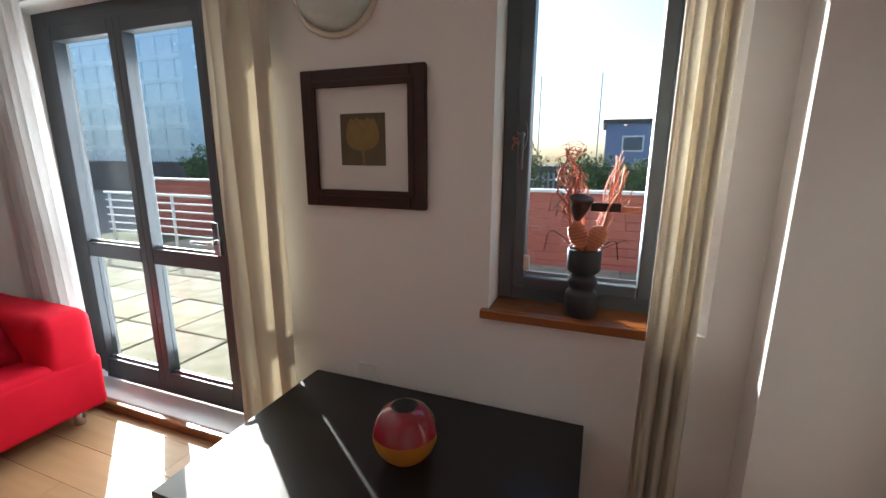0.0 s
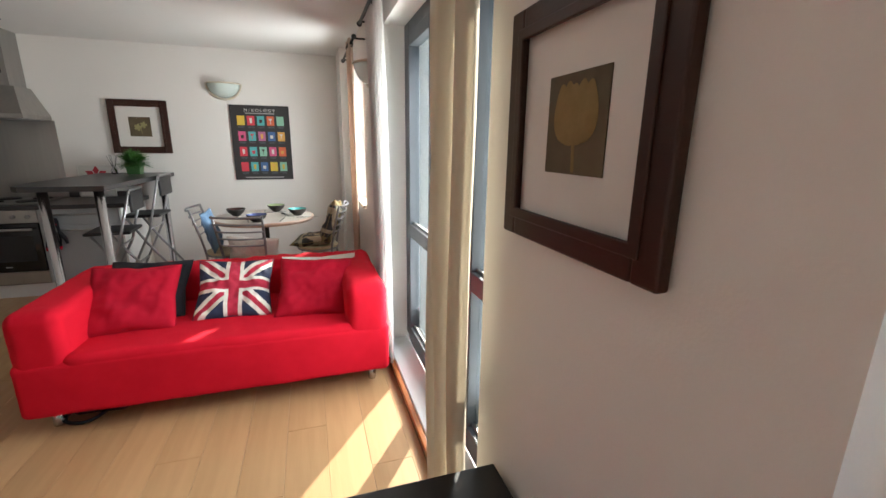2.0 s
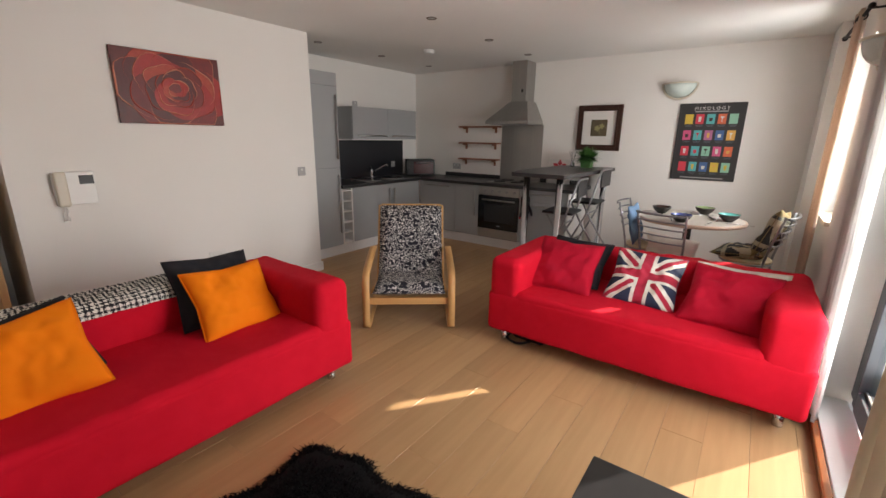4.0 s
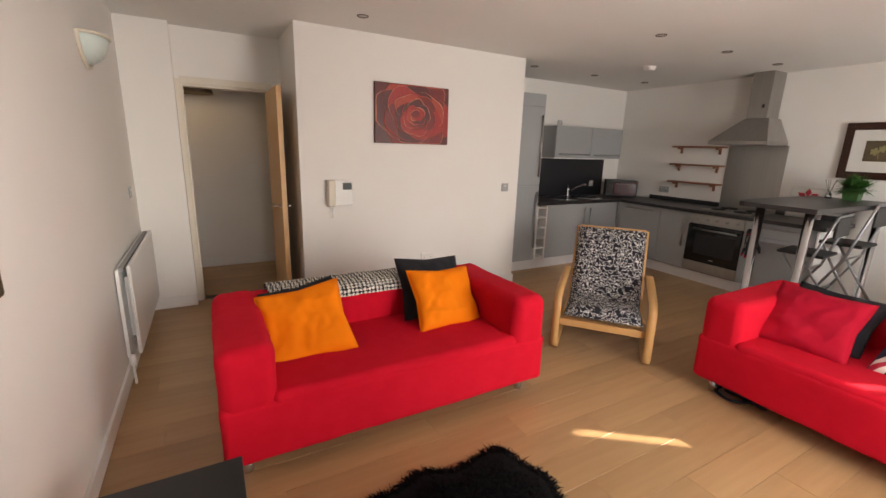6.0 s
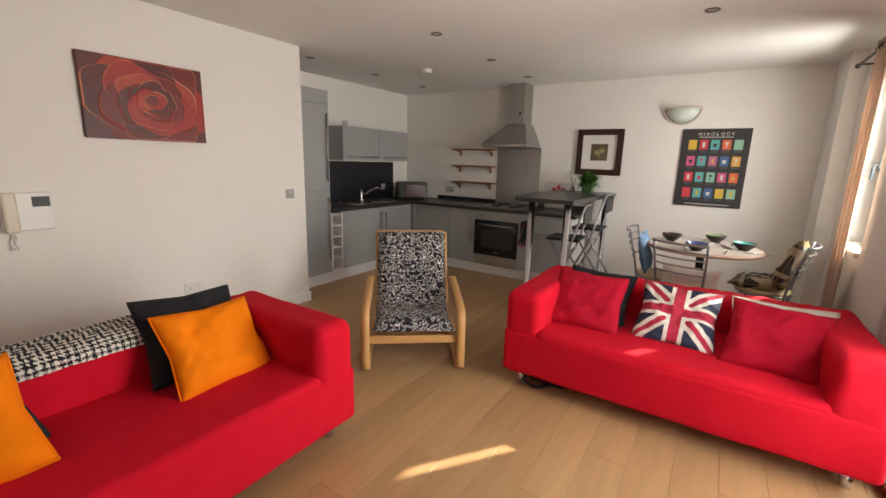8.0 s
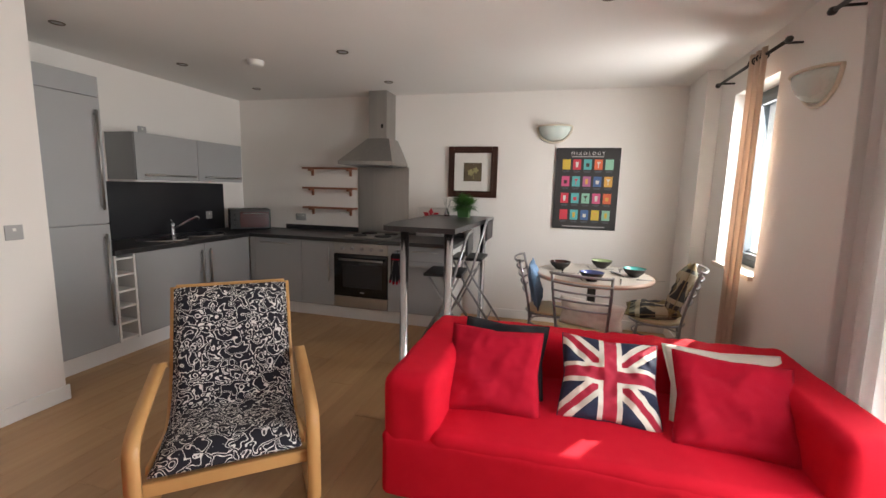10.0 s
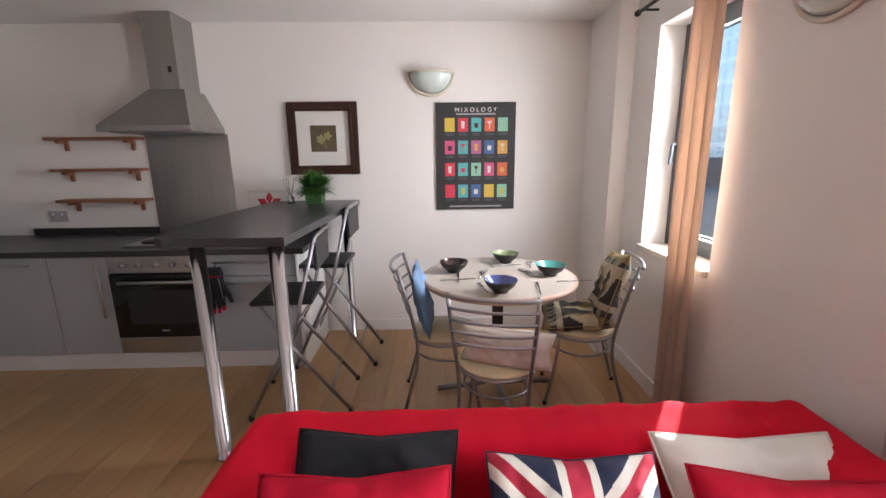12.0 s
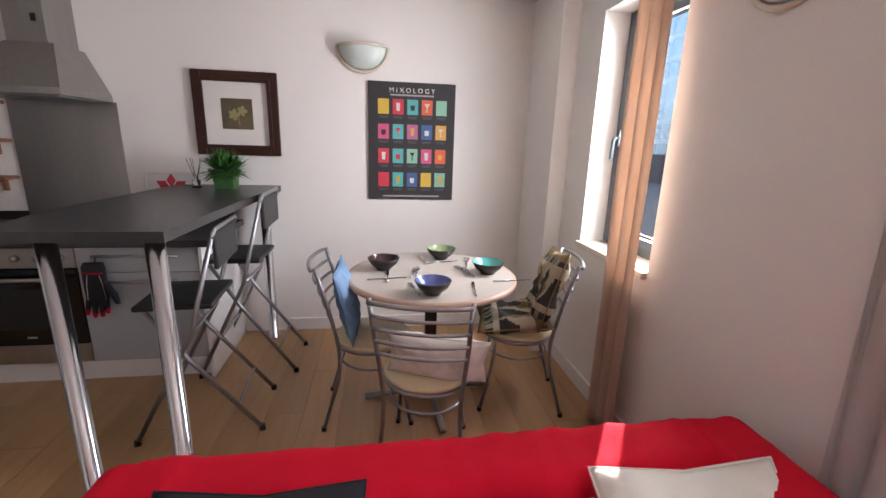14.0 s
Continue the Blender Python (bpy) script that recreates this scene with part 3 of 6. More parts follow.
def sofa(width, depth, m, label):
    """Origin at the floor, middle of the back; faces +y."""
    s = thing("sofa", label, "sofa", m, "red sofas")
    w = width / 2
    part("seat_base", grid_block(-w - 0.003, w + 0.003, 0.012, depth + 0.003, 0.10, 0.40, 0.035, 0.004, 1.0, 0.035, 0.004), M["red"], s, "", True)
    part("seat_cushion", grid_block(-w + 0.205, w - 0.205, 0.20, depth - 0.002, 0.31, 0.425, 0.04, 0.006, 5.0, 0.03, 0.006), M["red"], s, "", True)
    part("backrest", grid_block(-w + 0.03, w - 0.03, 0.0, 0.25, 0.10, 0.655, 0.075, 0.007, 2.0, 0.025, 0.013), M["red"], s, "", True)
    for sx in (-1, 1):
        x0, x1 = sorted((sx * w, sx * (w - 0.24)))
        part("armrest", grid_block(x0, x1, 0.02, depth, 0.28, 0.66, 0.062, 0.006, 3.0 + sx, 0.035, 0.006), M["red"], s, "", True)
    for sx in (-1, 1):
        for y in (0.10, depth - 0.11):
            part("leg", lathe([(0, 0), (0.024, 0), (0.026, 0.01), (0.026, 0.105), (0, 0.105)], 16), M["chrome"], s, "short chrome leg", True).matrix_basis = pose(sx * (w - 0.095), y, 0)
    return s


SOFA_A = pose(-3.43, 0.55, 0, 0, 0, -90)
SOFA_B = pose(-0.63, -1.65, 0, 0, 0, 0)
sofa(1.84, 0.95, SOFA_A, "bright red fabric two-seat sofa with flag cushion, by dining area")
sofa(1.80, 0.88, SOFA_B, "bright red fabric two-seat sofa with orange cushions and throw")

# a crumpled black bag pushed under the sofa by the dining area
bag = thing("bag", "crumpled black cloth bag lying under the red sofa", "bag", pose(-2.80, -0.11, 0))
part("body", grid_block(-0.17, 0.17, -0.13, 0.13, 0.0, 0.075, 0.034, 0.012, 4.0, 0.03, 0.012), M["blackcloth"], bag, "", True)
part("strap", tube(round_path([(0.10, -0.11, 0.05), (0.22, -0.16, 0.012), (0.26, -0.02, 0.010), (0.15, 0.06, 0.03)], 0.06), 0.009, 8), M["blackcloth"], bag, "", True)

# ---- kitchen ----
XF, YF, WT = -4.915, -3.02, 0.88     # fronts of the two runs, worktop height


def bar_handle(p0, p1, out, parent):
    """A slim steel bar handle from p0 to p1 standing off along out."""
    a, b, o = Vector(p0), Vector(p1), Vector(out)
    h = part("handle", tube([a + o * 0.03, b + o * 0.03], 0.009, 8), M["steel"], parent, "brushed steel bar handle", True)
    d = (b - a).normalized() * 0.03
    for q in (a + d, b - d):
        part("standoff", tube([q, q + o * 0.03], 0.005, 6), M["steel"], h, "", True)
    return h


def base_west(y0, y1, doors, label):
    c = thing("base_cabinet", label, "cabinet", group="grey kitchen units")
    part("body", boxes((XW, XF - 0.02, y0 + 0.001, y1 - 0.001, 0.13, WT - 0.04)), M["cabside"], c)
    for a, b, z0, z1, hd in doors:
        d = part("door" if z1 - z0 > 0.25 else "drawer_front", boxes((XF - 0.018, XF, a + 0.002, b - 0.002, z0, z1), bevel=0.002), M["cab"], c)
        if hd == "top":
            bar_handle((XF, a + 0.10, z1 - 0.045), (XF, b - 0.10, z1 - 0.045), (1, 0, 0), d)
        elif hd == "left":
            bar_handle((XF, a + 0.05, z1 - 0.42), (XF, a + 0.05, z1 - 0.06), (1, 0, 0), d)
        elif hd == "right":
            bar_handle((XF, b - 0.05, z1 - 0.42), (XF, b - 0.05, z1 - 0.06), (1, 0, 0), d)
    return c


ZT = WT - 0.045
base_west(-2.96, -2.36, [(-2.96, -2.36, 0.14, ZT, "top")], "light grey dishwasher-width base cabinet with a steel bar handle")
base_west(-2.36, -1.965, [(-2.36, -1.965, 0.14, ZT, "right")], "light grey narrow base cabinet with a steel bar handle")
base_west(-1.35, -0.71, [(-1.35, -0.71, 0.14, ZT - 0.15, "top"), (-1.35, -0.71, ZT - 0.145, ZT, "top")], "light grey base cabinet with drawer under the bar")
structure("end_panel", boxes((XW, XF + 0.005, -0.708, -0.69, 0.0, WT - 0.04)), M["trim"], "white end panel of the kitchen run", "panel")
tagged(part("corner_post", boxes((XF - 0.02, XF - 0.002, -3.02, -2.962, 0.13, ZT)), M["cab"]), "light grey corner filler post of the kitchen run", "panel")

oven = thing("oven", "built-in stainless steel oven with black glass door", "oven")
part("body", boxes((XW + 0.02, XF - 0.02, -1.96, -1.355, 0.13, ZT)), M["blackplastic"], oven)
pn = part("control_panel", boxes((XF - 0.018, XF + 0.002, -1.962, -1.353, ZT - 0.115, ZT), bevel=0.003), M["steel"], oven)
dr = part("door", boxes((XF - 0.018, XF + 0.012, -1.962, -1.353, 0.26, ZT - 0.122), bevel=0.004), M["blackglass"], oven, "black glass oven door")
part("window", boxes((XF + 0.0125, XF + 0.0145, -1.86, -1.41, 0.36, 0.60), bevel=0.0008), M["backsplash"], dr)
part("lower_trim", boxes((XF - 0.018, XF + 0.002, -1.962, -1.353, 0.14, 0.255), bevel=0.002), M["steel"], oven)
hb = part("handle", tube([(XF + 0.05, -1.88, 0.665), (XF + 0.05, -1.39, 0.665)], 0.011, 10), M["steel"], dr, "steel oven door handle", True)
for y in (-1.85, -1.42):
    part("standoff", tube([(XF + 0.01, y, 0.665), (XF + 0.05, y, 0.665)], 0.007, 8), M["steel"], oven)
for k in range(5):
    y = -1.86 + k * 0.11
    part("knob", lathe([(0, 0), (0.019, 0), (0.017, 0.022), (0, 0.024)], 18), M["greymetal"], pn, "", True).matrix_basis = pose(XF + 0.002, y, ZT - 0.057, 0, 90)
part("badge", boxes((XF + 0.0125, XF + 0.014, -1.66, -1.61, 0.305, 0.315)), M["greyplastic"], dr)


def unit_south(name, x0, x1, z0, z1, doors, label, y_front=YF, back=YS):
    c = thing(name, label, "cabinet", group="grey kitchen units")
    part("body", boxes((x0 + 0.001, x1 - 0.001, back, y_front - 0.02, z0, z1)), M["cabside"], c)
    for a, b, za, zb, hd in doors:
        d = part("door", boxes((a + 0.002, b - 0.002, y_front - 0.018, y_front, za, zb), bevel=0.002), M["cab"], c)
        if hd:
            (hx0, hz0), (hx1, hz1) = hd
            bar_handle((hx0, y_front, hz0), (hx1, y_front, hz1), (0, 1, 0), d)
    return c


unit_south("fridge_housing", -3.395, -2.82, 0.13, 2.17,
           [(-3.395, -2.82, 1.10, 2.02, ((-3.345, 1.20), (-3.345, 1.93))), (-3.395, -2.82, 0.14, 1.09, ((-3.345, 0.30), (-3.345, 1.02))),
            (-3.395, -2.82, 2.025, 2.17, None)], "tall light grey integrated fridge housing with long steel handles")
unit_south("base_cabinet", -4.28, -3.575, 0.13, ZT, [(-4.28, -3.575, 0.14, ZT, ((-4.23, 0.42), (-4.23, 0.78)))], "light grey sink base cabinet with steel handle")
unit_south("base_cabinet", -4.90, -4.28, 0.13, ZT, [(-4.90, -4.28, 0.14, ZT, ((-4.33, 0.42), (-4.33, 0.78)))], "light grey sink base cabinet with steel handle")
rack = thing("wine_rack", "narrow white open wine rack between fridge and sink unit", "wine rack")
part("side_panel", boxes((-3.417, -3.399, YS + 0.02, YF, 0.13, ZT)), M["trim"], rack)
part("side_panel", boxes((-3.573, -3.555, YS + 0.02, YF, 0.13, ZT)), M["trim"], rack)
part("back_panel", boxes((-3.555, -3.417, YS + 0.02, YS + 0.03, 0.13, ZT)), M["cabside"], rack)
for k in range(6):
    z = 0.14 + k * 0.132
    part("shelf", boxes((-3.555, -3.417, YS + 0.03, YF - 0.004, z, z + 0.016)), M["trim"], rack)
up = thing("wall_cabinet", "light grey wall cabinet pair with lift-up doors", "cabinet")
UX0, UX1, UY, UZ0, UZ1 = -5.165, -3.87, -3.30, 1.435, 1.85
part("body", boxes((UX0, UX1, YS, UY - 0.02, UZ0, UZ1)), M["cabside"], up)
part("underside", boxes((UX0, UX1, YS, UY - 0.02, UZ0 - 0.012, UZ0)), M["trim"], up)
for a, b in ((UX0, -4.54), (-4.54, UX1)):
    d = part("door", boxes((a + 0.002, b - 0.002, UY - 0.018, UY, UZ0, UZ1), bevel=0.002), M["cab"], up)
    bar_handle((a + 0.06, UY, UZ0 + 0.045), (b - 0.06, UY, UZ0 + 0.045), (0, 1, 0), d)
structure("backsplash", boxes((-5.22, -3.40, YS, YS + 0.012, WT, 1.415)), M["backsplash"], "dark glossy backsplash behind the sink", "backsplash")
structure("plinth", boxes((XF - 0.06, XF - 0.045, -3.075, -0.71, 0.0, 0.128), (XF - 0.06, -2.82, YF - 0.06, YF - 0.045, 0.0, 0.128)), M["plinth"],
          "white kitchen plinth", "plinth")
wt = thing("worktop", "dark grey speckled laminate worktop in an L", "worktop")
part("slab_west", boxes((XW, XF + 0.025, -3.0, -0.645, WT - 0.04, WT), bevel=0.004), M["worktop"], wt)
part("slab_south", boxes((XW, -3.40, YS, -3.0, WT - 0.04, WT), bevel=0.004), M["worktop"], wt)
part("upstand", boxes((XW, XW + 0.016, -3.0, -2.0, WT, WT + 0.055)), M["worktop"], wt)
part("upstand", boxes((XW, XW + 0.016, -1.36, -0.70, WT, WT + 0.055)), M["worktop"], wt)

sink = thing("sink", "two round stainless steel inset sink bowls", "sink")
for x in (-4.08, -4.55):
    part("bowl", lathe([(0.217, WT + 0.001), (0.212, WT + 0.010), (0.198, WT + 0.012), (0.188, WT + 0.007), (0.172, WT + 0.004), (0.03, WT + 0.003), (0.02, WT + 0.0015), (0, WT + 0.0015)], 40), M["chrome"], sink, "", True).matrix_basis = pose(x, -3.30, 0)
tap = thing("tap", "chrome single-lever kitchen mixer tap", "tap")
part("base", lathe([(0, WT), (0.026, WT), (0.022, WT + 0.02), (0.02, WT + 0.10), (0.022, WT + 0.13), (0, WT + 0.135)], 20), M["chrome"], tap, "", True).matrix_basis = pose(-4.30, -3.42, 0)
part("spout", tube(round_path([(-4.30, -3.42, WT + 0.07), (-4.37, -3.34, WT + 0.14), (-4.44, -3.25, WT + 0.20), (-4.455, -3.235, WT + 0.17)], 0.03), 0.011, 10), M["chrome"], tap, "", True)
part("lever", tube([(-4.30, -3.42, WT + 0.13), (-4.26, -3.39, WT + 0.165)], 0.008, 8), M["chrome"], tap, "", True)

hob = thing("hob", "stainless steel hob with four solid plates", "hob")
part("plate", boxes((-5.50, -5.00, -1.91, -1.36, WT, WT + 0.012), bevel=0.005), M["steel"], hob)
for x, y, r in ((-5.37, -1.77, 0.09), (-5.37, -1.50, 0.075), (-5.13, -1.77, 0.075), (-5.13, -1.50, 0.09)):
    part("ring", lathe([(0, WT + 0.012), (r, WT + 0.012), (r, WT + 0.022), (r - 0.012, WT + 0.024), (0, WT + 0.021)], 28), M["blackplastic"], hob, "", True).matrix_basis = pose(x, y, 0)

hood = thing("cooker_hood", "stainless steel chimney cooker hood", "cooker hood")
HY0, HY1, HYC = -2.01, -1.387, -1.63
bm = bmesh.new()
def frustum(bm, lo, hi, z0, z1):
    a = [bm.verts.new((x, y, z0)) for x, y in ((lo[0], lo[2]), (lo[1], lo[2]), (lo[1], lo[3]), (lo[0], lo[3]))]
    b = [bm.verts.new((x, y, z1)) for x, y in ((hi[0], hi[2]), (hi[1], hi[2]), (hi[1], hi[3]), (hi[0], hi[3]))]
    bm.faces.new(a[::-1])
    bm.faces.new(b)
    for i in range(4):
        bm.faces.new((a[i], a[(i + 1) % 4], b[(i + 1) % 4], b[i]))
frustum(bm, (XW + 0.003, -5.10, HY0, HY1), (XW + 0.003, -5.30, HYC - 0.125, HYC + 0.125), 1.695, 1.95)
part("canopy", bm, M["steel"], hood)
part("rim", boxes((XW + 0.003, -5.097, HY0 - 0.003, HY1 + 0.003, 1.655, 1.695), bevel=0.003), M["steel"], hood)
part("filter", boxes((XW + 0.05, -5.15, HY0 + 0.05, HY1 - 0.05, 1.648, 1.655)), M["greymetal"], hood)
part("chimney", boxes((XW + 0.003, -5.305, HYC - 0.115, HYC + 0.095, 1.95, ZC), bevel=0.002), M["steel"], hood)
part("badge", boxes((-5.304, -5.300, HYC + 0.03, HYC + 0.055, 2.06, 2.10)), M["blackplastic"], hood)
structure("splashback", boxes((XW, XW + 0.008, -2.0, -1.365, WT, 1.655)), M["steel"], "brushed steel splashback behind the hob", "backsplash")


def wall_shelf(z):
    s = thing("wall_shelf", "narrow copper-brown wooden wall shelf, empty", "shelf", group="kitchen shelves")
    part("board", boxes((XW, XW + 0.12, -2.69, -2.015, z - 0.022, z), bevel=0.002), M["shelfwood"], s)
    for y in (-2.61, -2.10):
        part("bracket", boxes((XW, XW + 0.095, y - 0.014, y + 0.014, z - 0.044, z - 0.022), (XW, XW + 0.02, y - 0.014, y + 0.014, z - 0.10, z - 0.044), bevel=0.002), M["shelfwood"], s)


M["shelfwood"] = mat("copper-brown wood", (0.25, 0.10, 0.055), 0.5, second=(0.19, 0.07, 0.035), scale=16, stretch=(2, 0.4, 2))
for z in (1.640, 1.405, 1.170):
    wall_shelf(z)

# bar counter
bar = thing("bar_counter", "dark laminate breakfast bar on chrome poles", "bar counter")
BX0, BX1 = -5.57, -3.95
bm = bmesh.new()
outline = [(BX1, -0.42), (BX0, -0.37), (BX0, -1.04), (-4.35, -1.08), (BX1 - 0.05, -1.01), (BX1, -0.95)]
lo = [bm.verts.new((x, y, 1.09)) for x, y in outline]
hi = [bm.verts.new((x, y, 1.13)) for x, y in outline]
bm.faces.new(lo)
bm.faces.new(hi[::-1])
for i in range(len(outline)):
    j = (i + 1) % len(outline)
    bm.faces.new((lo[i], lo[j], hi[j], hi[i]))
part("top", bm, M["worktop"], bar)
for x, y in ((-4.01, -0.835), (-3.995, -0.475), (-5.45, -0.46)):
    p = part("pole", lathe([(0, 0.0), (0.042, 0.0), (0.042, 0.010), (0.033, 0.014), (0.033, 1.089), (0, 1.09)], 28), M["chrome"], bar, "polished chrome pole", True)
    p.matrix_basis = pose(x, y, 0)

# corner appliance
mw = thing("toaster_oven", "black countertop oven with red front in the corner", "oven", pose(-5.22, -3.27, WT, 0, 0, -45))
part("body", boxes((-0.22, 0.22, -0.16, 0.16, 0.015, 0.25), bevel=0.012, seg=3), M["blackplastic"], mw)
part("door", boxes((-0.20, 0.11, 0.16, 0.172, 0.04, 0.22), bevel=0.004), mat("dark red enamel", (0.055, 0.006, 0.008), 0.2, scale=12), mw, "dark red glossy door")
part("panel", boxes((0.12, 0.21, 0.16, 0.17, 0.03, 0.235), bevel=0.003), M["blackplastic"], mw)
for z in (0.07, 0.13, 0.19):
    part("knob", lathe([(0, 0), (0.014, 0), (0.012, 0.016), (0, 0.017)], 14), M["blackplastic"], mw, "", True).matrix_basis = pose(0.165, 0.17, z, -90)
part("handle", tube([(-0.17, 0.195, 0.20), (0.08, 0.195, 0.20)], 0.006, 8), M["chrome"], mw, "", True)

# ---- low black tables ----
def low_table(label, x0, x1, y0, y1, h):
    t = thing("low_table", label, "table")
    part("tabletop", boxes((x0, x1, y0, y1, h - 0.05, h), bevel=0.003), M["blackwood"], t)
    for x in (x0 + 0.03, x1 - 0.03):
        for y in (y0 + 0.03, y1 - 0.03):
            part("leg", boxes((x - 0.027, x + 0.027, y - 0.027, y + 0.027, 0, h - 0.05), bevel=0.002), M["blackwood"], t)


low_table("black lacquered low coffee table under the vase window", -1.118, 0.0, 0.80, 1.545, 0.525)
low_table("black lacquered low side table against the wall", 0.205, 0.755, -0.33, 0.54, 0.50)

# ---- dining table ----
TC = (-4.60, 0.62)
dt = thing("dining_table", "round pale laminate dining table with pinkish wooden edge on a pedestal", "table", pose(TC[0], TC[1], 0))
part("tabletop", lathe([(0, 0.728), (0.44, 0.728), (0.452, 0.7545), (0.45, 0.7555), (0, 0.7555)], 56), M["tabletop"], dt)
part("edge_band", lathe([(0.445, 0.722), (0.462, 0.724), (0.470, 0.735), (0.470, 0.746), (0.463, 0.755), (0.452, 0.7565)], 56), mat("pinkish table edge", (0.52, 0.36, 0.27), 0.4, second=(0.46, 0.31, 0.22), scale=20), dt, "pinkish wooden edge", True)
part("column", boxes((-0.032, 0.032, -0.032, 0.032, 0.06, 0.71), bevel=0.008), M["darkmetal"], dt)
part("top_plate", boxes((-0.16, 0.16, -0.16, 0.16, 0.708, 0.728)), M["darkmetal"], dt)
for a in (5, 95, 185, 275):
    f = part("foot", tube(round_path([(0, 0, 0.07), (0.08, 0, 0.045), (0.38, 0, 0.022)], 0.04), 0.018, 8), M["greymetal"], dt, "", True)
    f.matrix_basis = pose(0, 0, 0, 0, 0, a)

# ---- patterned cloths ----
def squiggle_material():
    m = mat("black cloth with white squiggles", (0.01, 0.01, 0.014), 0.85, scale=14, bump=0.2, bump_scale=400)
    nt = m.node_tree
    bs = nt.nodes["Principled BSDF"]
    tc = nt.nodes.new("ShaderNodeTexCoord")
    no = nt.nodes.new("ShaderNodeTexNoise")
    no.inputs["Scale"].default_value = 25
    no.inputs["Detail"].default_value = 0
    nt.links.new(tc.outputs["Object"], no.inputs["Vector"])
    mid = nt.nodes.new("ShaderNodeVectorMath")
    mid.operation = "SUBTRACT"
    mid.inputs[1].default_value = (0.5, 0.5, 0.5)
    nt.links.new(no.outputs["Color"], mid.inputs[0])
    big = nt.nodes.new("ShaderNodeVectorMath")
    big.operation = "SCALE"
    big.inputs["Scale"].default_value = 0.12
    nt.links.new(mid.outputs[0], big.inputs[0])
    add = nt.nodes.new("ShaderNodeVectorMath")
    nt.links.new(tc.outputs["Object"], add.inputs[0])
    nt.links.new(big.outputs[0], add.inputs[1])
    vo = nt.nodes.new("ShaderNodeTexVoronoi")
    vo.feature = "DISTANCE_TO_EDGE"
    vo.inputs["Scale"].default_value = 11.5
    nt.links.new(add.outputs[0], vo.inputs["Vector"])
    a = nt.nodes.new("ShaderNodeMath")
    a.operation = "SUBTRACT"
    a.inputs[1].default_value = 0.11
    nt.links.new(vo.outputs["Distance"], a.inputs[0])
    ab = nt.nodes.new("ShaderNodeMath")
    ab.operation = "ABSOLUTE"
    nt.links.new(a.outputs[0], ab.inputs[0])
    ln = nt.nodes.new("ShaderNodeMapRange")
    ln.inputs["From Min"].default_value, ln.inputs["From Max"].default_value = 0.027, 0.040
    ln.inputs["To Min"].default_value, ln.inputs["To Max"].default_value = 1.0, 0.0
    nt.links.new(ab.outputs[0], ln.inputs["Value"])
    mx = nt.nodes.new("ShaderNodeMix")
    mx.data_type = "RGBA"
    mx.inputs["A"].default_value = (0.008, 0.008, 0.016, 1)
    mx.inputs["B"].default_value = (0.72, 0.70, 0.67, 1)
    nt.links.new(ln.outputs[0], mx.inputs["Factor"])
    nt.links.new(mx.outputs["Result"], bs.inputs["Base Color"])
    return m


M["squiggle"] = squiggle_material()
M["flagblue"] = mat("navy cotton", (0.018, 0.025, 0.06), 0.85, scale=14, bump=0.3, bump_scale=400)
M["flagred"] = mat("flag red cotton", (0.42, 0.015, 0.045), 0.85, scale=14, bump=0.3, bump_scale=400)
M["flagwhite"] = mat("flag cream cotton", (0.72, 0.68, 0.60), 0.85, scale=14, bump=0.3, bump_scale=400)
M["ochre"] = mat("ochre woven cloth", (0.23, 0.165, 0.07), 0.9, second=(0.18, 0.125, 0.05), scale=30, bump=0.4, bump_scale=260)
M["sage"] = mat("sage woven cloth", (0.26, 0.25, 0.18), 0.9, second=(0.21, 0.20, 0.14), scale=30, bump=0.4, bump_scale=260)
M["sand"] = mat("sand woven cloth", (0.42, 0.35, 0.24), 0.9, scale=30, bump=0.4, bump_scale=260)
M["charcoal"] = mat("charcoal woven cloth", (0.035, 0.032, 0.03), 0.9, scale=30, bump=0.4, bump_scale=260)


def painted(ob, mats, rule):
    """Gives each face of a cloth one of mats by rule(x, y, z) of its middle."""
    me = ob.data
    me.materials.clear()
    for m in mats:
        me.materials.append(m)
    for p in me.polygons:
        p.material_index = rule(*p.center)


def cushion(label, m, w, h, t, front, back=None, seed=0.0, n=18, rule=None, mats=None, sag=0.0):
    c = thing("cushion", label, "cushion", m, "scatter cushions")
    cover = part("cover", cushion_mesh(w, h, t, max(n, 30), 0.013, seed, sag), front, c, "", True)
    if rule:
        painted(cover, mats, rule)
    elif back:
        painted(cover, [front, back], lambda x, y, z: 0 if y > 0.002 else 1)
    part("piping", seam(w, h, 0.0035), front, c, "", True)
    return c


def flag_rule(w, h):
    def rule(x, y, z):
        u, v = 2 * x / w, 2 * z / h
        if abs(u) < 0.13 or abs(v) < 0.13:
            return 2
        if abs(u) < 0.24 or abs(v) < 0.24:
            return 1
        d = abs(abs(u) - abs(v)) / 1.414
        if d < 0.07:
            return 2
        if d < 0.19:
            return 1
        return 0
    return rule


# cushions of the sofa by the dining area (its back along x = -3.4, seat at 0.425)
def on_sofa_a(y, lean, z=0.425, x=-3.08, h=0.44, spin=0, turn=0):
    return Matrix.Translation((x, y - 0.04, z)) @ pose(0, 0, 0, 0, 0, -90 + turn) @ pose(0, 0, 0, lean) @ pose(0, 0, h / 2, 0, spin, 0)


